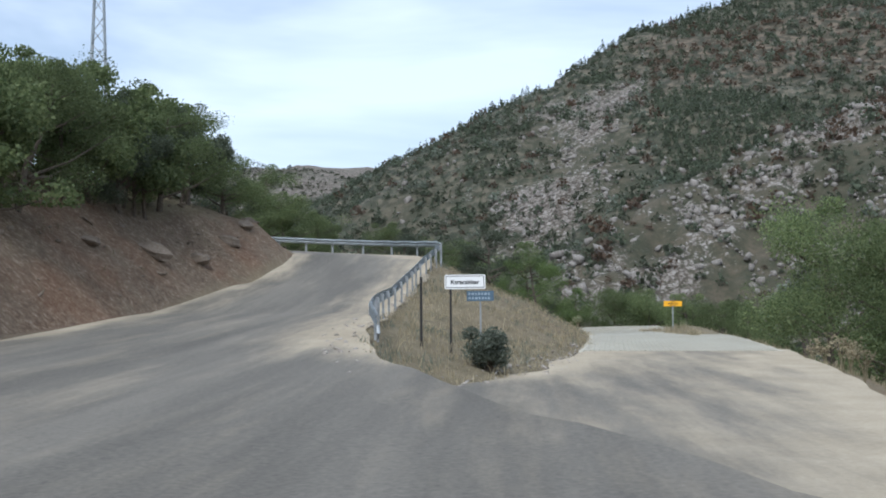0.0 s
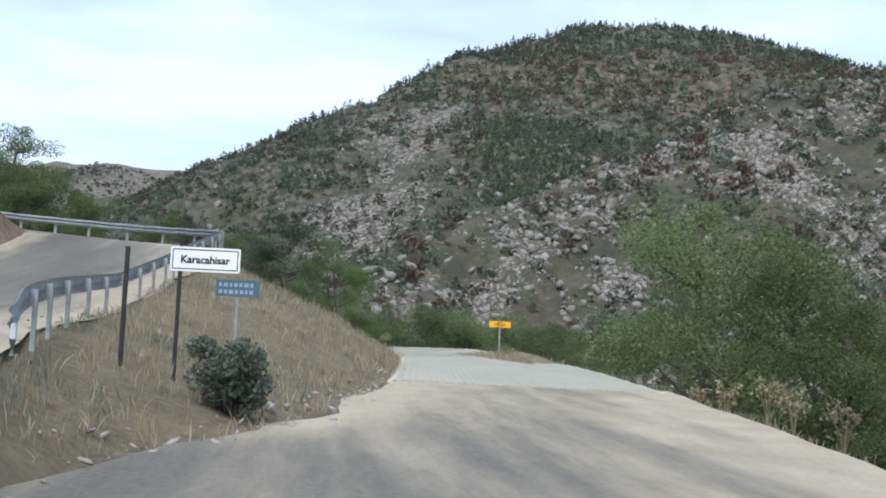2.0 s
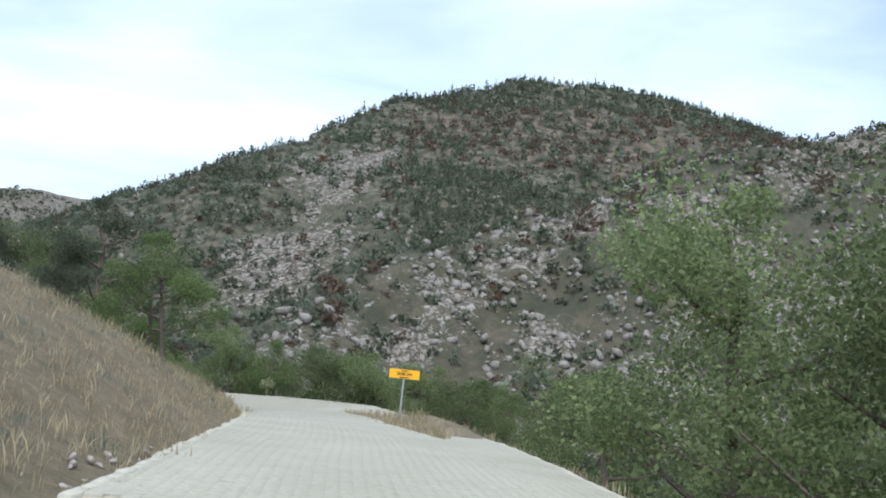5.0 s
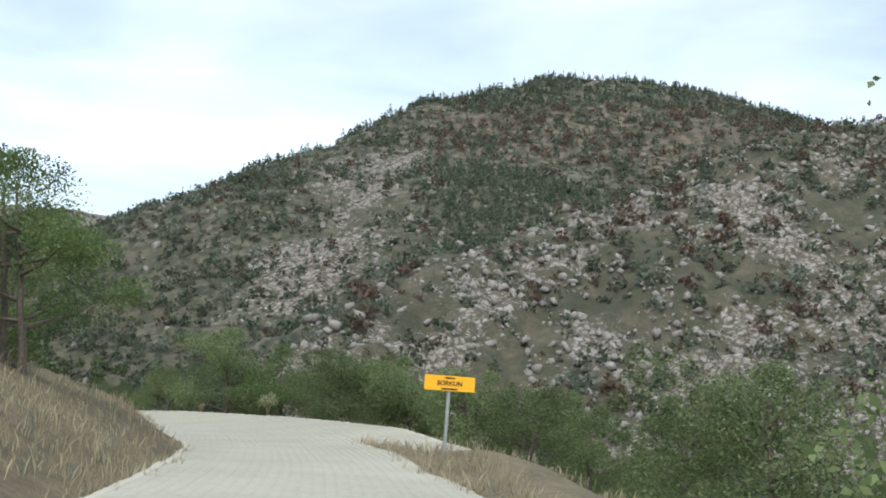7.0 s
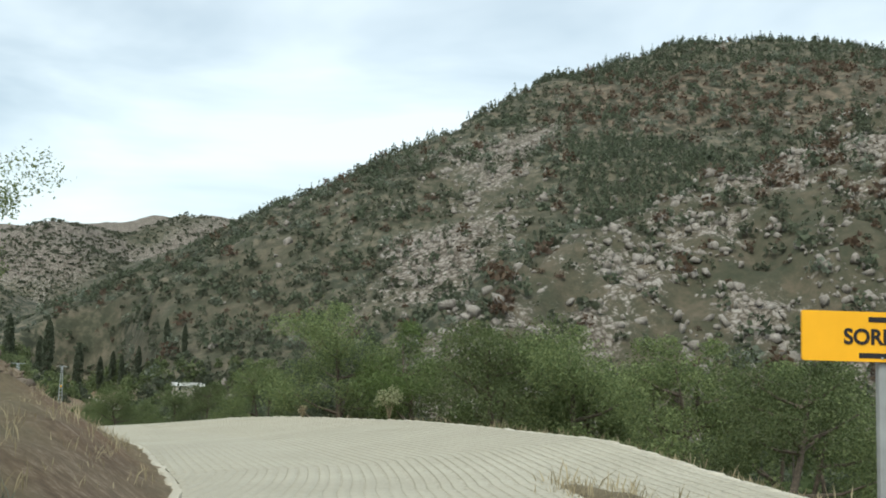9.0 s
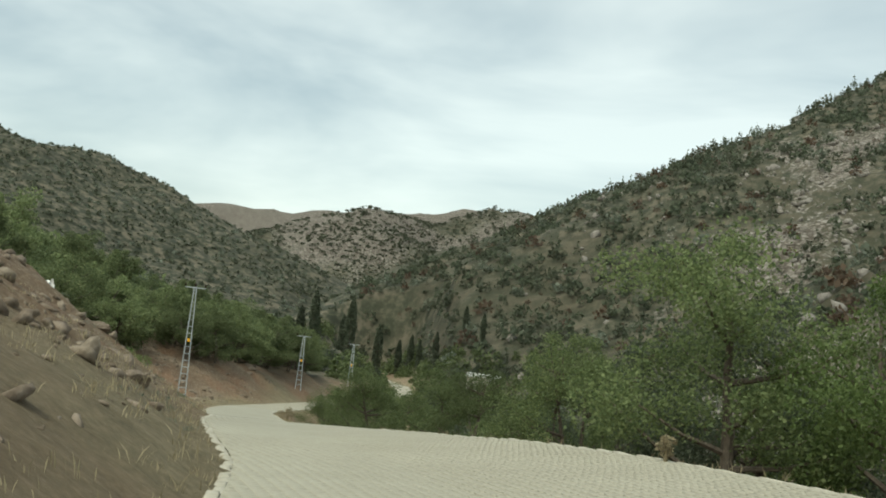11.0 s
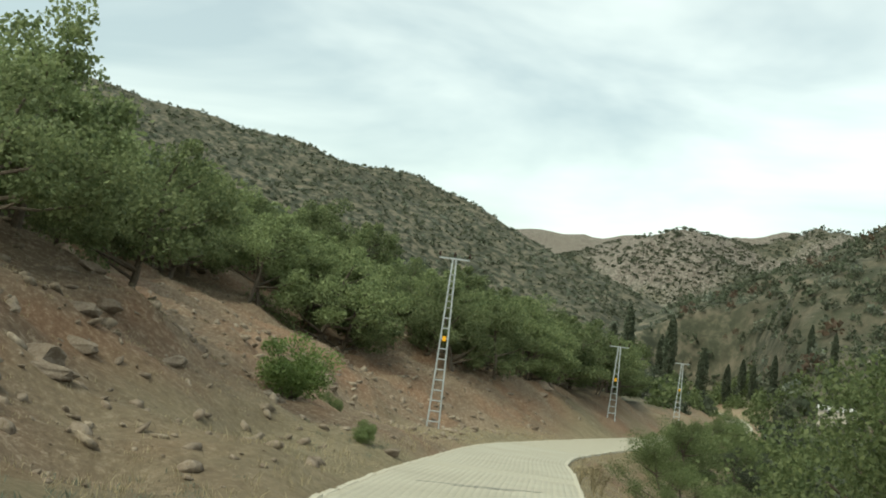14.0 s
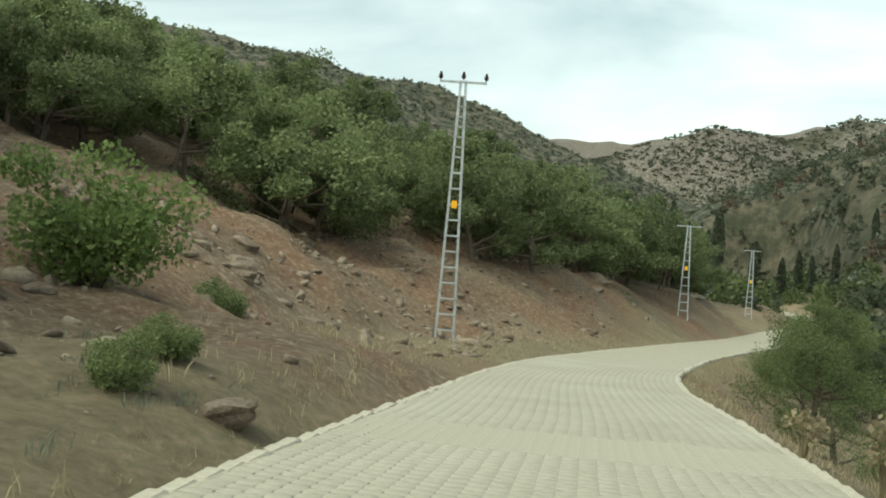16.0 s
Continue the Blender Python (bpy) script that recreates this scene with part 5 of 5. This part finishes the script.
# ---- road signs ----
def rounded_board(bm, w, h, t, radius=0.03):
    pts = []
    for cx, cz, a0 in ((w / 2 - radius, h / 2 - radius, 0), (-w / 2 + radius, h / 2 - radius, 90), (-w / 2 + radius, -h / 2 + radius, 180), (w / 2 - radius, -h / 2 + radius, 270)):
        for a in (0, 30, 60, 90):
            pts.append((cx + radius * math.cos(radians(a0 + a)), cz + radius * math.sin(radians(a0 + a))))
    front = [bm.verts.new((x, -t / 2, z)) for x, z in pts]
    back = [bm.verts.new((x, t / 2, z)) for x, z in pts]
    bm.faces.new(front)
    bm.faces.new(back[::-1])
    for k in range(len(pts)):
        bm.faces.new((front[k], back[k], back[(k + 1) % len(pts)], front[(k + 1) % len(pts)]))
    return bm


def frame_line(bm, w, h, line, y):
    for x0, x1, z0, z1 in ((-w / 2, w / 2, h / 2 - line, h / 2), (-w / 2, w / 2, -h / 2, -h / 2 + line), (-w / 2, -w / 2 + line, -h / 2 + line, h / 2 - line), (w / 2 - line, w / 2, -h / 2 + line, h / 2 - line)):
        box(bm, (x0, y - 0.002, z0), (x1, y, z1))
    return bm


def place_sign():
    g = ground_z(1.86, 24.75)
    top = 2.13
    sign = thing("place_name_sign", (2.2, 24.65, g), "white place-name sign with a black border on one black post", "road sign", turn=-7)
    h = top - g
    post = box(bmesh.new(), (-0.385, 0.012, -0.4), (-0.335, 0.062, h + 0.02), 0.006)
    part("post", post, M_BLACK_POST, sign, "black painted square steel post")
    board = part("board", rounded_board(bmesh.new(), 1.0, 0.35, 0.02), M_WHITE_SIGN, sign, "white sheet-metal board")
    board.location = (0, 0, h - 0.175)
    part("border", frame_line(bmesh.new(), 0.94, 0.29, 0.014, -0.011), M_INK, board)
    lettering("Karacahisar", 0.15, M_INK, board, (0, -0.0125, -0.008))
    for x in (-0.38, -0.34):
        part("bolt", box(bmesh.new(), (x - 0.006, -0.014, 0.1), (x + 0.006, -0.01, 0.112)), M_STEEL, board)
    # the lone post beside it
    g2 = ground_z(1.15, 24.44)
    lone = thing("post", (1.15, 24.44, g2), "lone black steel post standing in dry grass", "post")
    part("shaft", box(bmesh.new(), (-0.03, -0.03, -0.4), (0.03, 0.03, 2.06 - g2), 0.006), M_BLACK_POST, lone)
    part("cap", box(bmesh.new(), (-0.034, -0.034, 2.06 - g2), (0.034, 0.034, 2.075 - g2), 0.004), M_BLACK_POST, lone)


def blue_sign():
    x, y = 2.5, 27.0
    g = ground_z(x, y)
    h = 1.76 - g
    sign = thing("direction_sign", (x, y, g), "small faded blue sign with two lines of pale lettering", "road sign", turn=-8)
    part("post", tube(bmesh.new(), [(0, 0.03, -0.4), (0, 0.03, h)], [0.025, 0.025], 8), M_STEEL_DULL, sign)
    board = part("board", rounded_board(bmesh.new(), 0.72, 0.27, 0.014, 0.01), M_BLUE, sign, "faded blue sheet-metal board")
    board.location = (0.0, 0, h - 0.13)
    for z, row in ((0.055, (0.05, 0.07, 0.04, 0.06, 0.05, 0.07, 0.05)), (-0.06, (0.06, 0.05, 0.07, 0.05, 0.06, 0.04, 0.06))):
        at = -0.31
        for w in row:
            part("line_of_writing", box(bmesh.new(), (at, -0.0095, z - 0.032), (at + w, -0.0075, z + 0.032)), M_PALE_INK, board)
            at += w + 0.03


def village_sign():
    x, y = 12.15, 58.9
    g = ground_z(x, y)
    g = max(g, float(low_z(y)) + 0.08)
    sign = thing("village_sign", (x, y, g), "yellow village sign with black lettering on a grey steel post", "road sign", turn=4)
    part("post", box(bmesh.new(), (-0.03, 0.012, -0.5), (0.03, 0.06, 1.56), 0.005), M_STEEL_DULL, sign, "grey galvanised steel post")
    board = part("board", rounded_board(bmesh.new(), 1.0, 0.29, 0.02, 0.012), M_YELLOW, sign, "yellow sheet-metal board")
    board.location = (0, 0, 1.42)
    lettering("SORKUN", 0.125, M_INK, board, (0, -0.0125, -0.005))
    part("line_of_writing", box(bmesh.new(), (-0.1, -0.0125, 0.085), (0.1, -0.0105, 0.115)), M_INK, board)
    part("line_of_writing", box(bmesh.new(), (-0.16, -0.0125, -0.125), (0.16, -0.0105, -0.095)), M_INK, board)
    for bx in (-0.02, 0.02):
        part("bolt", box(bmesh.new(), (bx - 0.006, -0.014, -0.13), (bx + 0.006, -0.01, -0.118)), M_STEEL, board)


place_sign()
blue_sign()
village_sign()


# ---- power line ----
def ladder_pylon(x, y, height, turn, label):
    """A slim pylon of two steel channels with rungs, a crossarm and three insulators."""
    g = ground_z(x, y)
    py = thing("power_pylon", (x, y, g), label, "power pylon", "pylons of the power line", turn)
    wide = lambda z: 0.38 - 0.28 * z / height
    for side in (-1, 1):
        bm = bmesh.new()
        a, b = (side * wide(0), 0, -0.6), (side * wide(height), 0, height)
        bar(bm, a, b, 0.045, 0.1)
        bar(bm, (a[0] - side * 0.03, 0.045, a[2]), (b[0] - side * 0.03, 0.045, b[2]), 0.06, 0.012)
        part("leg", bm, M_STEEL, py)
    z = 0.55
    while z < height * 0.66:
        part("rung", bar(bmesh.new(), (-wide(z), 0, z), (wide(z), 0, z), 0.1, 0.07), M_STEEL, py)
        z += 0.62
    while z < height - 0.3:
        part("rung", bar(bmesh.new(), (-wide(z), 0, z), (wide(z), 0, z), 0.08, 0.06), M_STEEL_DULL, py)
        z += 0.4
    part("warning_plate", box(bmesh.new(), (-0.11, -0.075, height * 0.515), (0.11, -0.06, height * 0.515 + 0.3), 0.005), M_YELLOW, py, "small yellow warning plate")
    part("crossarm", bar(bmesh.new(), (-0.93, 0, height - 0.06), (0.93, 0, height - 0.06), 0.1, 0.08), M_STEEL, py)
    for x0 in (-0.9, 0.0, 0.9):
        base = height if x0 else height + 0.03
        bm = tube(bmesh.new(), [(x0, 0, base), (x0, 0, base + 0.06), (x0, 0, base + 0.07), (x0, 0, base + 0.13), (x0, 0, base + 0.14), (x0, 0, base + 0.21), (x0, 0, base + 0.22), (x0, 0, base + 0.32)], [0.03, 0.03, 0.085, 0.1, 0.06, 0.085, 0.055, 0.04], 10)
        part("insulator", bm, M_PORCELAIN, py, "brown porcelain insulator")


def lattice_pylon(x, y, height, turn):
    """A four-legged braced pylon with a crossarm and struts."""
    g = ground_z(x, y)
    py = thing("lattice_pylon", (x, y, g), "grey steel lattice pylon rising above dark trees", "power pylon", "pylons of the power line", turn)
    wide = lambda z: 0.62 - 0.44 * z / height
    corner = lambda k, z: (wide(z) * (1, 1, -1, -1)[k], wide(z) * (1, -1, -1, 1)[k], z)
    for k in range(4):
        part("leg", bar(bmesh.new(), corner(k, -0.5), corner(k, height), 0.07), M_STEEL, py)
    z, flip = 0.2, 0
    while z < height - 0.8:
        up = z + 0.85
        for k in range(4):
            a, b = (k, (k + 1) % 4) if flip else ((k + 1) % 4, k)
            part("brace", bar(bmesh.new(), corner(a, z), corner(b, up), 0.04), M_STEEL_DULL, py)
        z, flip = up, 1 - flip
    part("crossarm", bar(bmesh.new(), (-1.05, 0, height - 0.25), (1.05, 0, height - 0.25), 0.09, 0.08), M_STEEL, py)
    for side in (-1, 1):
        part("strut", bar(bmesh.new(), (side * 0.8, 0, height - 0.25), (side * 0.2, 0, height - 1.25), 0.05), M_STEEL, py)
    for x0 in (-0.98, 0.0, 0.98):
        base = height - 0.2 if x0 else height
        bm = tube(bmesh.new(), [(x0, 0, base), (x0, 0, base + 0.06), (x0, 0, base + 0.07), (x0, 0, base + 0.13), (x0, 0, base + 0.14), (x0, 0, base + 0.21), (x0, 0, base + 0.22), (x0, 0, base + 0.32)], [0.03, 0.03, 0.085, 0.1, 0.06, 0.085, 0.055, 0.04], 10)
        part("insulator", bm, M_PORCELAIN, py, "brown porcelain insulator")


ladder_pylon(-41.0, 165.5, 10.4, 28, "slim galvanised ladder pylon at the foot of the bank")
ladder_pylon(-46.2, 207.5, 6.9, 20, "slim galvanised ladder pylon beside the road")
ladder_pylon(-53.7, 250.0, 7.6, 20, "slim galvanised ladder pylon beside the far road")
lattice_pylon(-19.0, 56.0, 13.2, 14)


# ---- small buildings ----
def small_house(name, x, y, w, d, h, turn, label, category):
    g = ground_z(x, y)
    house = thing(name, (x, y, g), label, category, turn=turn)
    bm = bmesh.new()
    box(bm, (-w / 2, -d / 2, -1.2), (w / 2, d / 2, h))
    wall = part("wall", bm, M_WALL, house)
    bm = bmesh.new()
    v = [bm.verts.new(p) for p in ((-w / 2 - 0.3, -d / 2 - 0.3, h), (w / 2 + 0.3, -d / 2 - 0.3, h), (w / 2 + 0.3, d / 2 + 0.3, h + 0.9), (-w / 2 - 0.3, d / 2 + 0.3, h + 0.9))]
    bm.faces.new(v)
    bmesh.ops.solidify(bm, geom=bm.faces[:], thickness=-0.12)
    part("roof", bm, M_ROOF, house, "pale sheet-metal roof")
    for k in (-1, 1):
        win = part("window", box(bmesh.new(), (k * w * 0.25 - 0.4, -d / 2 - 0.03, h * 0.45), (k * w * 0.25 + 0.4, -d / 2 - 0.004, h * 0.8)), M_INK, house, "small dark window")
        part("frame", frame_line(bmesh.new(), 0.86, 0.86, 0.06, 0.0), M_ROOF, win).location = (k * w * 0.25, -d / 2 - 0.032, h * 0.62)


small_house("shed", -50.6, 344.0, 8.0, 5.0, 2.2, 10, "low shed with a pale roof on the valley floor", "shed")
small_house("house", -162.7, 280.9, 5.0, 4.0, 2.6, 35, "small pale house high on the wooded slope", "house")


# ---- thistle, dry stalks and litter on the verge ----
def thistle(x, y, height, label, seed, material, dense=260):
    rng = np.random.default_rng(seed)
    g = ground_z(x, y)
    plant = thing("thistle", (x, y, g - 0.02), label, "weed", "tall weeds on the verge")
    tips = []
    for k in range(7):
        az, out = k * 2.4, height * rng.uniform(0.08, 0.36)
        end = np.array([math.cos(az) * out, math.sin(az) * out, height * rng.uniform(0.6, 1.0)])
        part("stalk", tube(bmesh.new(), [(0, 0, 0), tuple(end * np.array([0.3, 0.3, 0.55])), tuple(end)], [0.012, 0.009, 0.004], 5), M_STRAW, plant)
        tips += [end, end * 0.8 + rng.normal(size=3) * 0.05]
    tips = np.array(tips)
    pts = tips[rng.integers(0, len(tips), dense)] + rng.normal(size=(dense, 3)) * 0.07 * height
    pts[:, 2] = np.abs(pts[:, 2])
    ob = new("foliage", quads("foliage", leaf_corners(rng, pts, rng.uniform(0.03, 0.075, dense), 1.3), material))
    ob.parent = plant
    tagged(ob, kind="stuff")


thistle(8.6, 86.5, 1.1, "pale yellow-green thistle on the outer edge of the bend", 121, M_PALE_THISTLE, 420)
for k, (tx, ty, th) in enumerate([(-20.2, 139.6, 0.8), (-19.6, 138.3, 0.9), (-19.0, 137.4, 0.7), (-21.4, 141.6, 0.6), (-3.4, 107.6, 0.8), (-2.2, 106.4, 0.7), (11.9, 26.6, 0.9), (12.2, 28.4, 1.0), (12.6, 31.5, 0.8), (13.2, 35.0, 0.8), (11.3, 23.6, 0.8), (-4.6, 109.5, 0.6), (5.5, 91.0, 0.5)]):
    thistle(tx, ty, th, "tall dry stalks with seed heads beside the road", 130 + k, M_STRAW, 150)


def torn_sheet(x, y):
    """A crumpled white plastic sheet caught on the bank."""
    rng = np.random.default_rng(161)
    g = ground_z(x, y)
    bm = bmesh.new()
    bmesh.ops.create_grid(bm, x_segments=9, y_segments=6, size=0.5)
    for v in bm.verts:
        fold = 0.16 * math.sin(7 * v.co.x + 3 * v.co.y) + 0.1 * math.sin(11 * v.co.y) + rng.normal() * 0.03
        v.co = Vector((v.co.x * 0.7, v.co.y * 0.35 + fold * 0.5, 0.28 + fold + 0.35 * abs(v.co.x)))
    bmesh.ops.solidify(bm, geom=bm.faces[:], thickness=0.008)
    me = bpy.data.meshes.new("plastic_sheet")
    bm.to_mesh(me)
    bm.free()
    me.materials.append(M_WHITE_SIGN)
    ob = new("plastic_sheet", me)
    ob.matrix_world = pose(x, y, g - 0.05, 12, -10, 25)
    tagged(ob, "torn white plastic sheet caught on the earth bank", "litter")


torn_sheet(-16.2, 106.2)


# ---- kerbs and paving blocks ----
def row_at(s):
    i = int(np.clip(np.searchsorted(low_s, s), 1, len(low_s) - 1))
    u = (s - low_s[i - 1]) / (low_s[i] - low_s[i - 1])
    p = LOW_LINE[i - 1] * (1 - u) + LOW_LINE[i] * u
    t = LOW_LINE[i] - LOW_LINE[i - 1]
    t = t / np.hypot(*t)
    return p, t, np.array([-t[1], t[0]])


def block_mesh(name, lx, ly, lz, bevel, material):
    x, y, b = lx / 2, ly / 2, bevel
    verts = [(-x, -y, 0), (x, -y, 0), (x, y, 0), (-x, y, 0), (-x, -y, lz - b), (x, -y, lz - b), (x, y, lz - b), (-x, y, lz - b), (-x + b, -y + b, lz), (x - b, -y + b, lz), (x - b, y - b, lz), (-x + b, y - b, lz)]
    faces = [(0, 1, 5, 4), (1, 2, 6, 5), (2, 3, 7, 6), (3, 0, 4, 7), (4, 5, 9, 8), (5, 6, 10, 9), (6, 7, 11, 10), (7, 4, 8, 11), (8, 9, 10, 11)]
    me = bpy.data.meshes.new(name)
    me.from_pydata(verts, [], faces)
    me.materials.append(material)
    me.update()
    return me


def joined(name, me, poses, material, label, category, parent=None):
    base = np.array([v.co[:] for v in me.vertices])
    faces = np.array([p.vertices[:] for p in me.polygons])
    V = np.vstack([base @ np.array(m.to_3x3()).T + np.array(m.translation) for m in poses])
    F = np.vstack([faces + k * len(base) for k in range(len(poses))])
    out = bpy.data.meshes.new(name)
    out.vertices.add(len(V))
    out.vertices.foreach_set("co", V.astype(np.float32).ravel())
    out.loops.add(F.size)
    out.loops.foreach_set("vertex_index", F.ravel().astype(np.int32))
    out.polygons.add(len(F))
    out.polygons.foreach_set("loop_start", np.arange(len(F), dtype=np.int32) * 4)
    out.update(calc_edges=True)
    out.materials.append(material)
    ob = new(name, out)
    if parent:
        ob.parent = parent
    return tagged(ob, label, category, kind="stuff")


def lay_road():
    rng = np.random.default_rng(141)
    kerb = tagged(new("kerb"), "pale worn concrete kerb stones along the block road", "kerb", kind="structure")
    stone = block_mesh("kerb_stone", 0.532, 0.15, 0.24, 0.02, M_KERB)
    near, rest = [], []
    start = low_s[PAVE_FROM]
    for side in (1, -1):
        s = start
        while s < 262:
            p, t, nrm = row_at(s)
            o = side * (float(edge_of(side, s)) + 0.07) + rng.normal() * 0.018
            q = p + nrm * o
            p2, t2, nrm2 = row_at(s + 0.5)
            t = p2 + nrm2 * side * (float(edge_of(side, s + 0.5)) + 0.07) - (p + nrm * side * (float(edge_of(side, s)) + 0.07))
            z = float(low_z(p[1])) - float(lean(s, o))
            m = pose(q[0], q[1], z - 0.203 + rng.normal() * 0.005, rng.normal() * 0.9, rng.normal() * 0.5, math.degrees(math.atan2(t[1], t[0])) + rng.normal() * 1.3)
            (near if 158 < s < 205 or (side > 0 and 78 < s < 110) else rest).append(m)
            s += 0.54
    for m in near[:300]:
        ob = new("kerb_stone", stone)
        ob.parent, ob.matrix_basis = kerb, m
    joined("far_kerb_stones", stone, rest + near[300:], M_KERB, "", "", kerb)
    # paving blocks laid in rows across the road
    block = block_mesh("paving_block", 0.2128, 0.1642, 0.07, 0.001, M_PAVER)
    near, rest = [], []
    s = start
    row = 0
    while s < 215:
        p, t, nrm = row_at(s)
        w, w2 = float(half_width(s)), float(half_right(s))
        turn = math.degrees(math.atan2(t[1], t[0]))
        k = int((w + w2) / 0.165)
        for j in range(k):
            o = (j + 0.5) * 0.165 - w2
            u = s + (0.105 if j % 2 else 0.0)
            if 186.0 < s < 189.6 and len(near) < 300:
                home = near
            else:
                home = rest
            q = p + nrm * o + t * (0.105 if j % 2 else 0.0)
            z = float(low_z(p[1] + t[1] * (0.105 if j % 2 else 0.0))) - float(lean(s, o))
            home.append(pose(q[0], q[1], z - 0.035 + rng.normal() * 0.0008, rng.normal() * 0.15, rng.normal() * 0.15, turn + rng.normal() * 0.8))
        s += 0.214
        row += 1
    for m in near:
        ob = new("paving_block", block)
        ob.parent, ob.matrix_basis = ROAD, m
    joined("paving", block, rest, M_PAVER, "", "", ROAD)


lay_road()


def road_joint(ax, ay, bx, by):
    """A dark filled joint across the block road."""
    off, along = offset_from(LOW_LINE, low_s, np.array([ax, bx]), np.array([ay, by]))
    za, zb = (float(low_z(row_at(s)[0][1])) + 0.039 for s in along)
    part("road_joint", bar(bmesh.new(), (ax, ay, za), (bx, by, zb), 0.05, 0.006), M_INK, ROAD, "dark joint across the road")


road_joint(-21.1, 130.9, -19.25, 134.0)
road_joint(-20.4, 131.4, -19.5, 132.9)
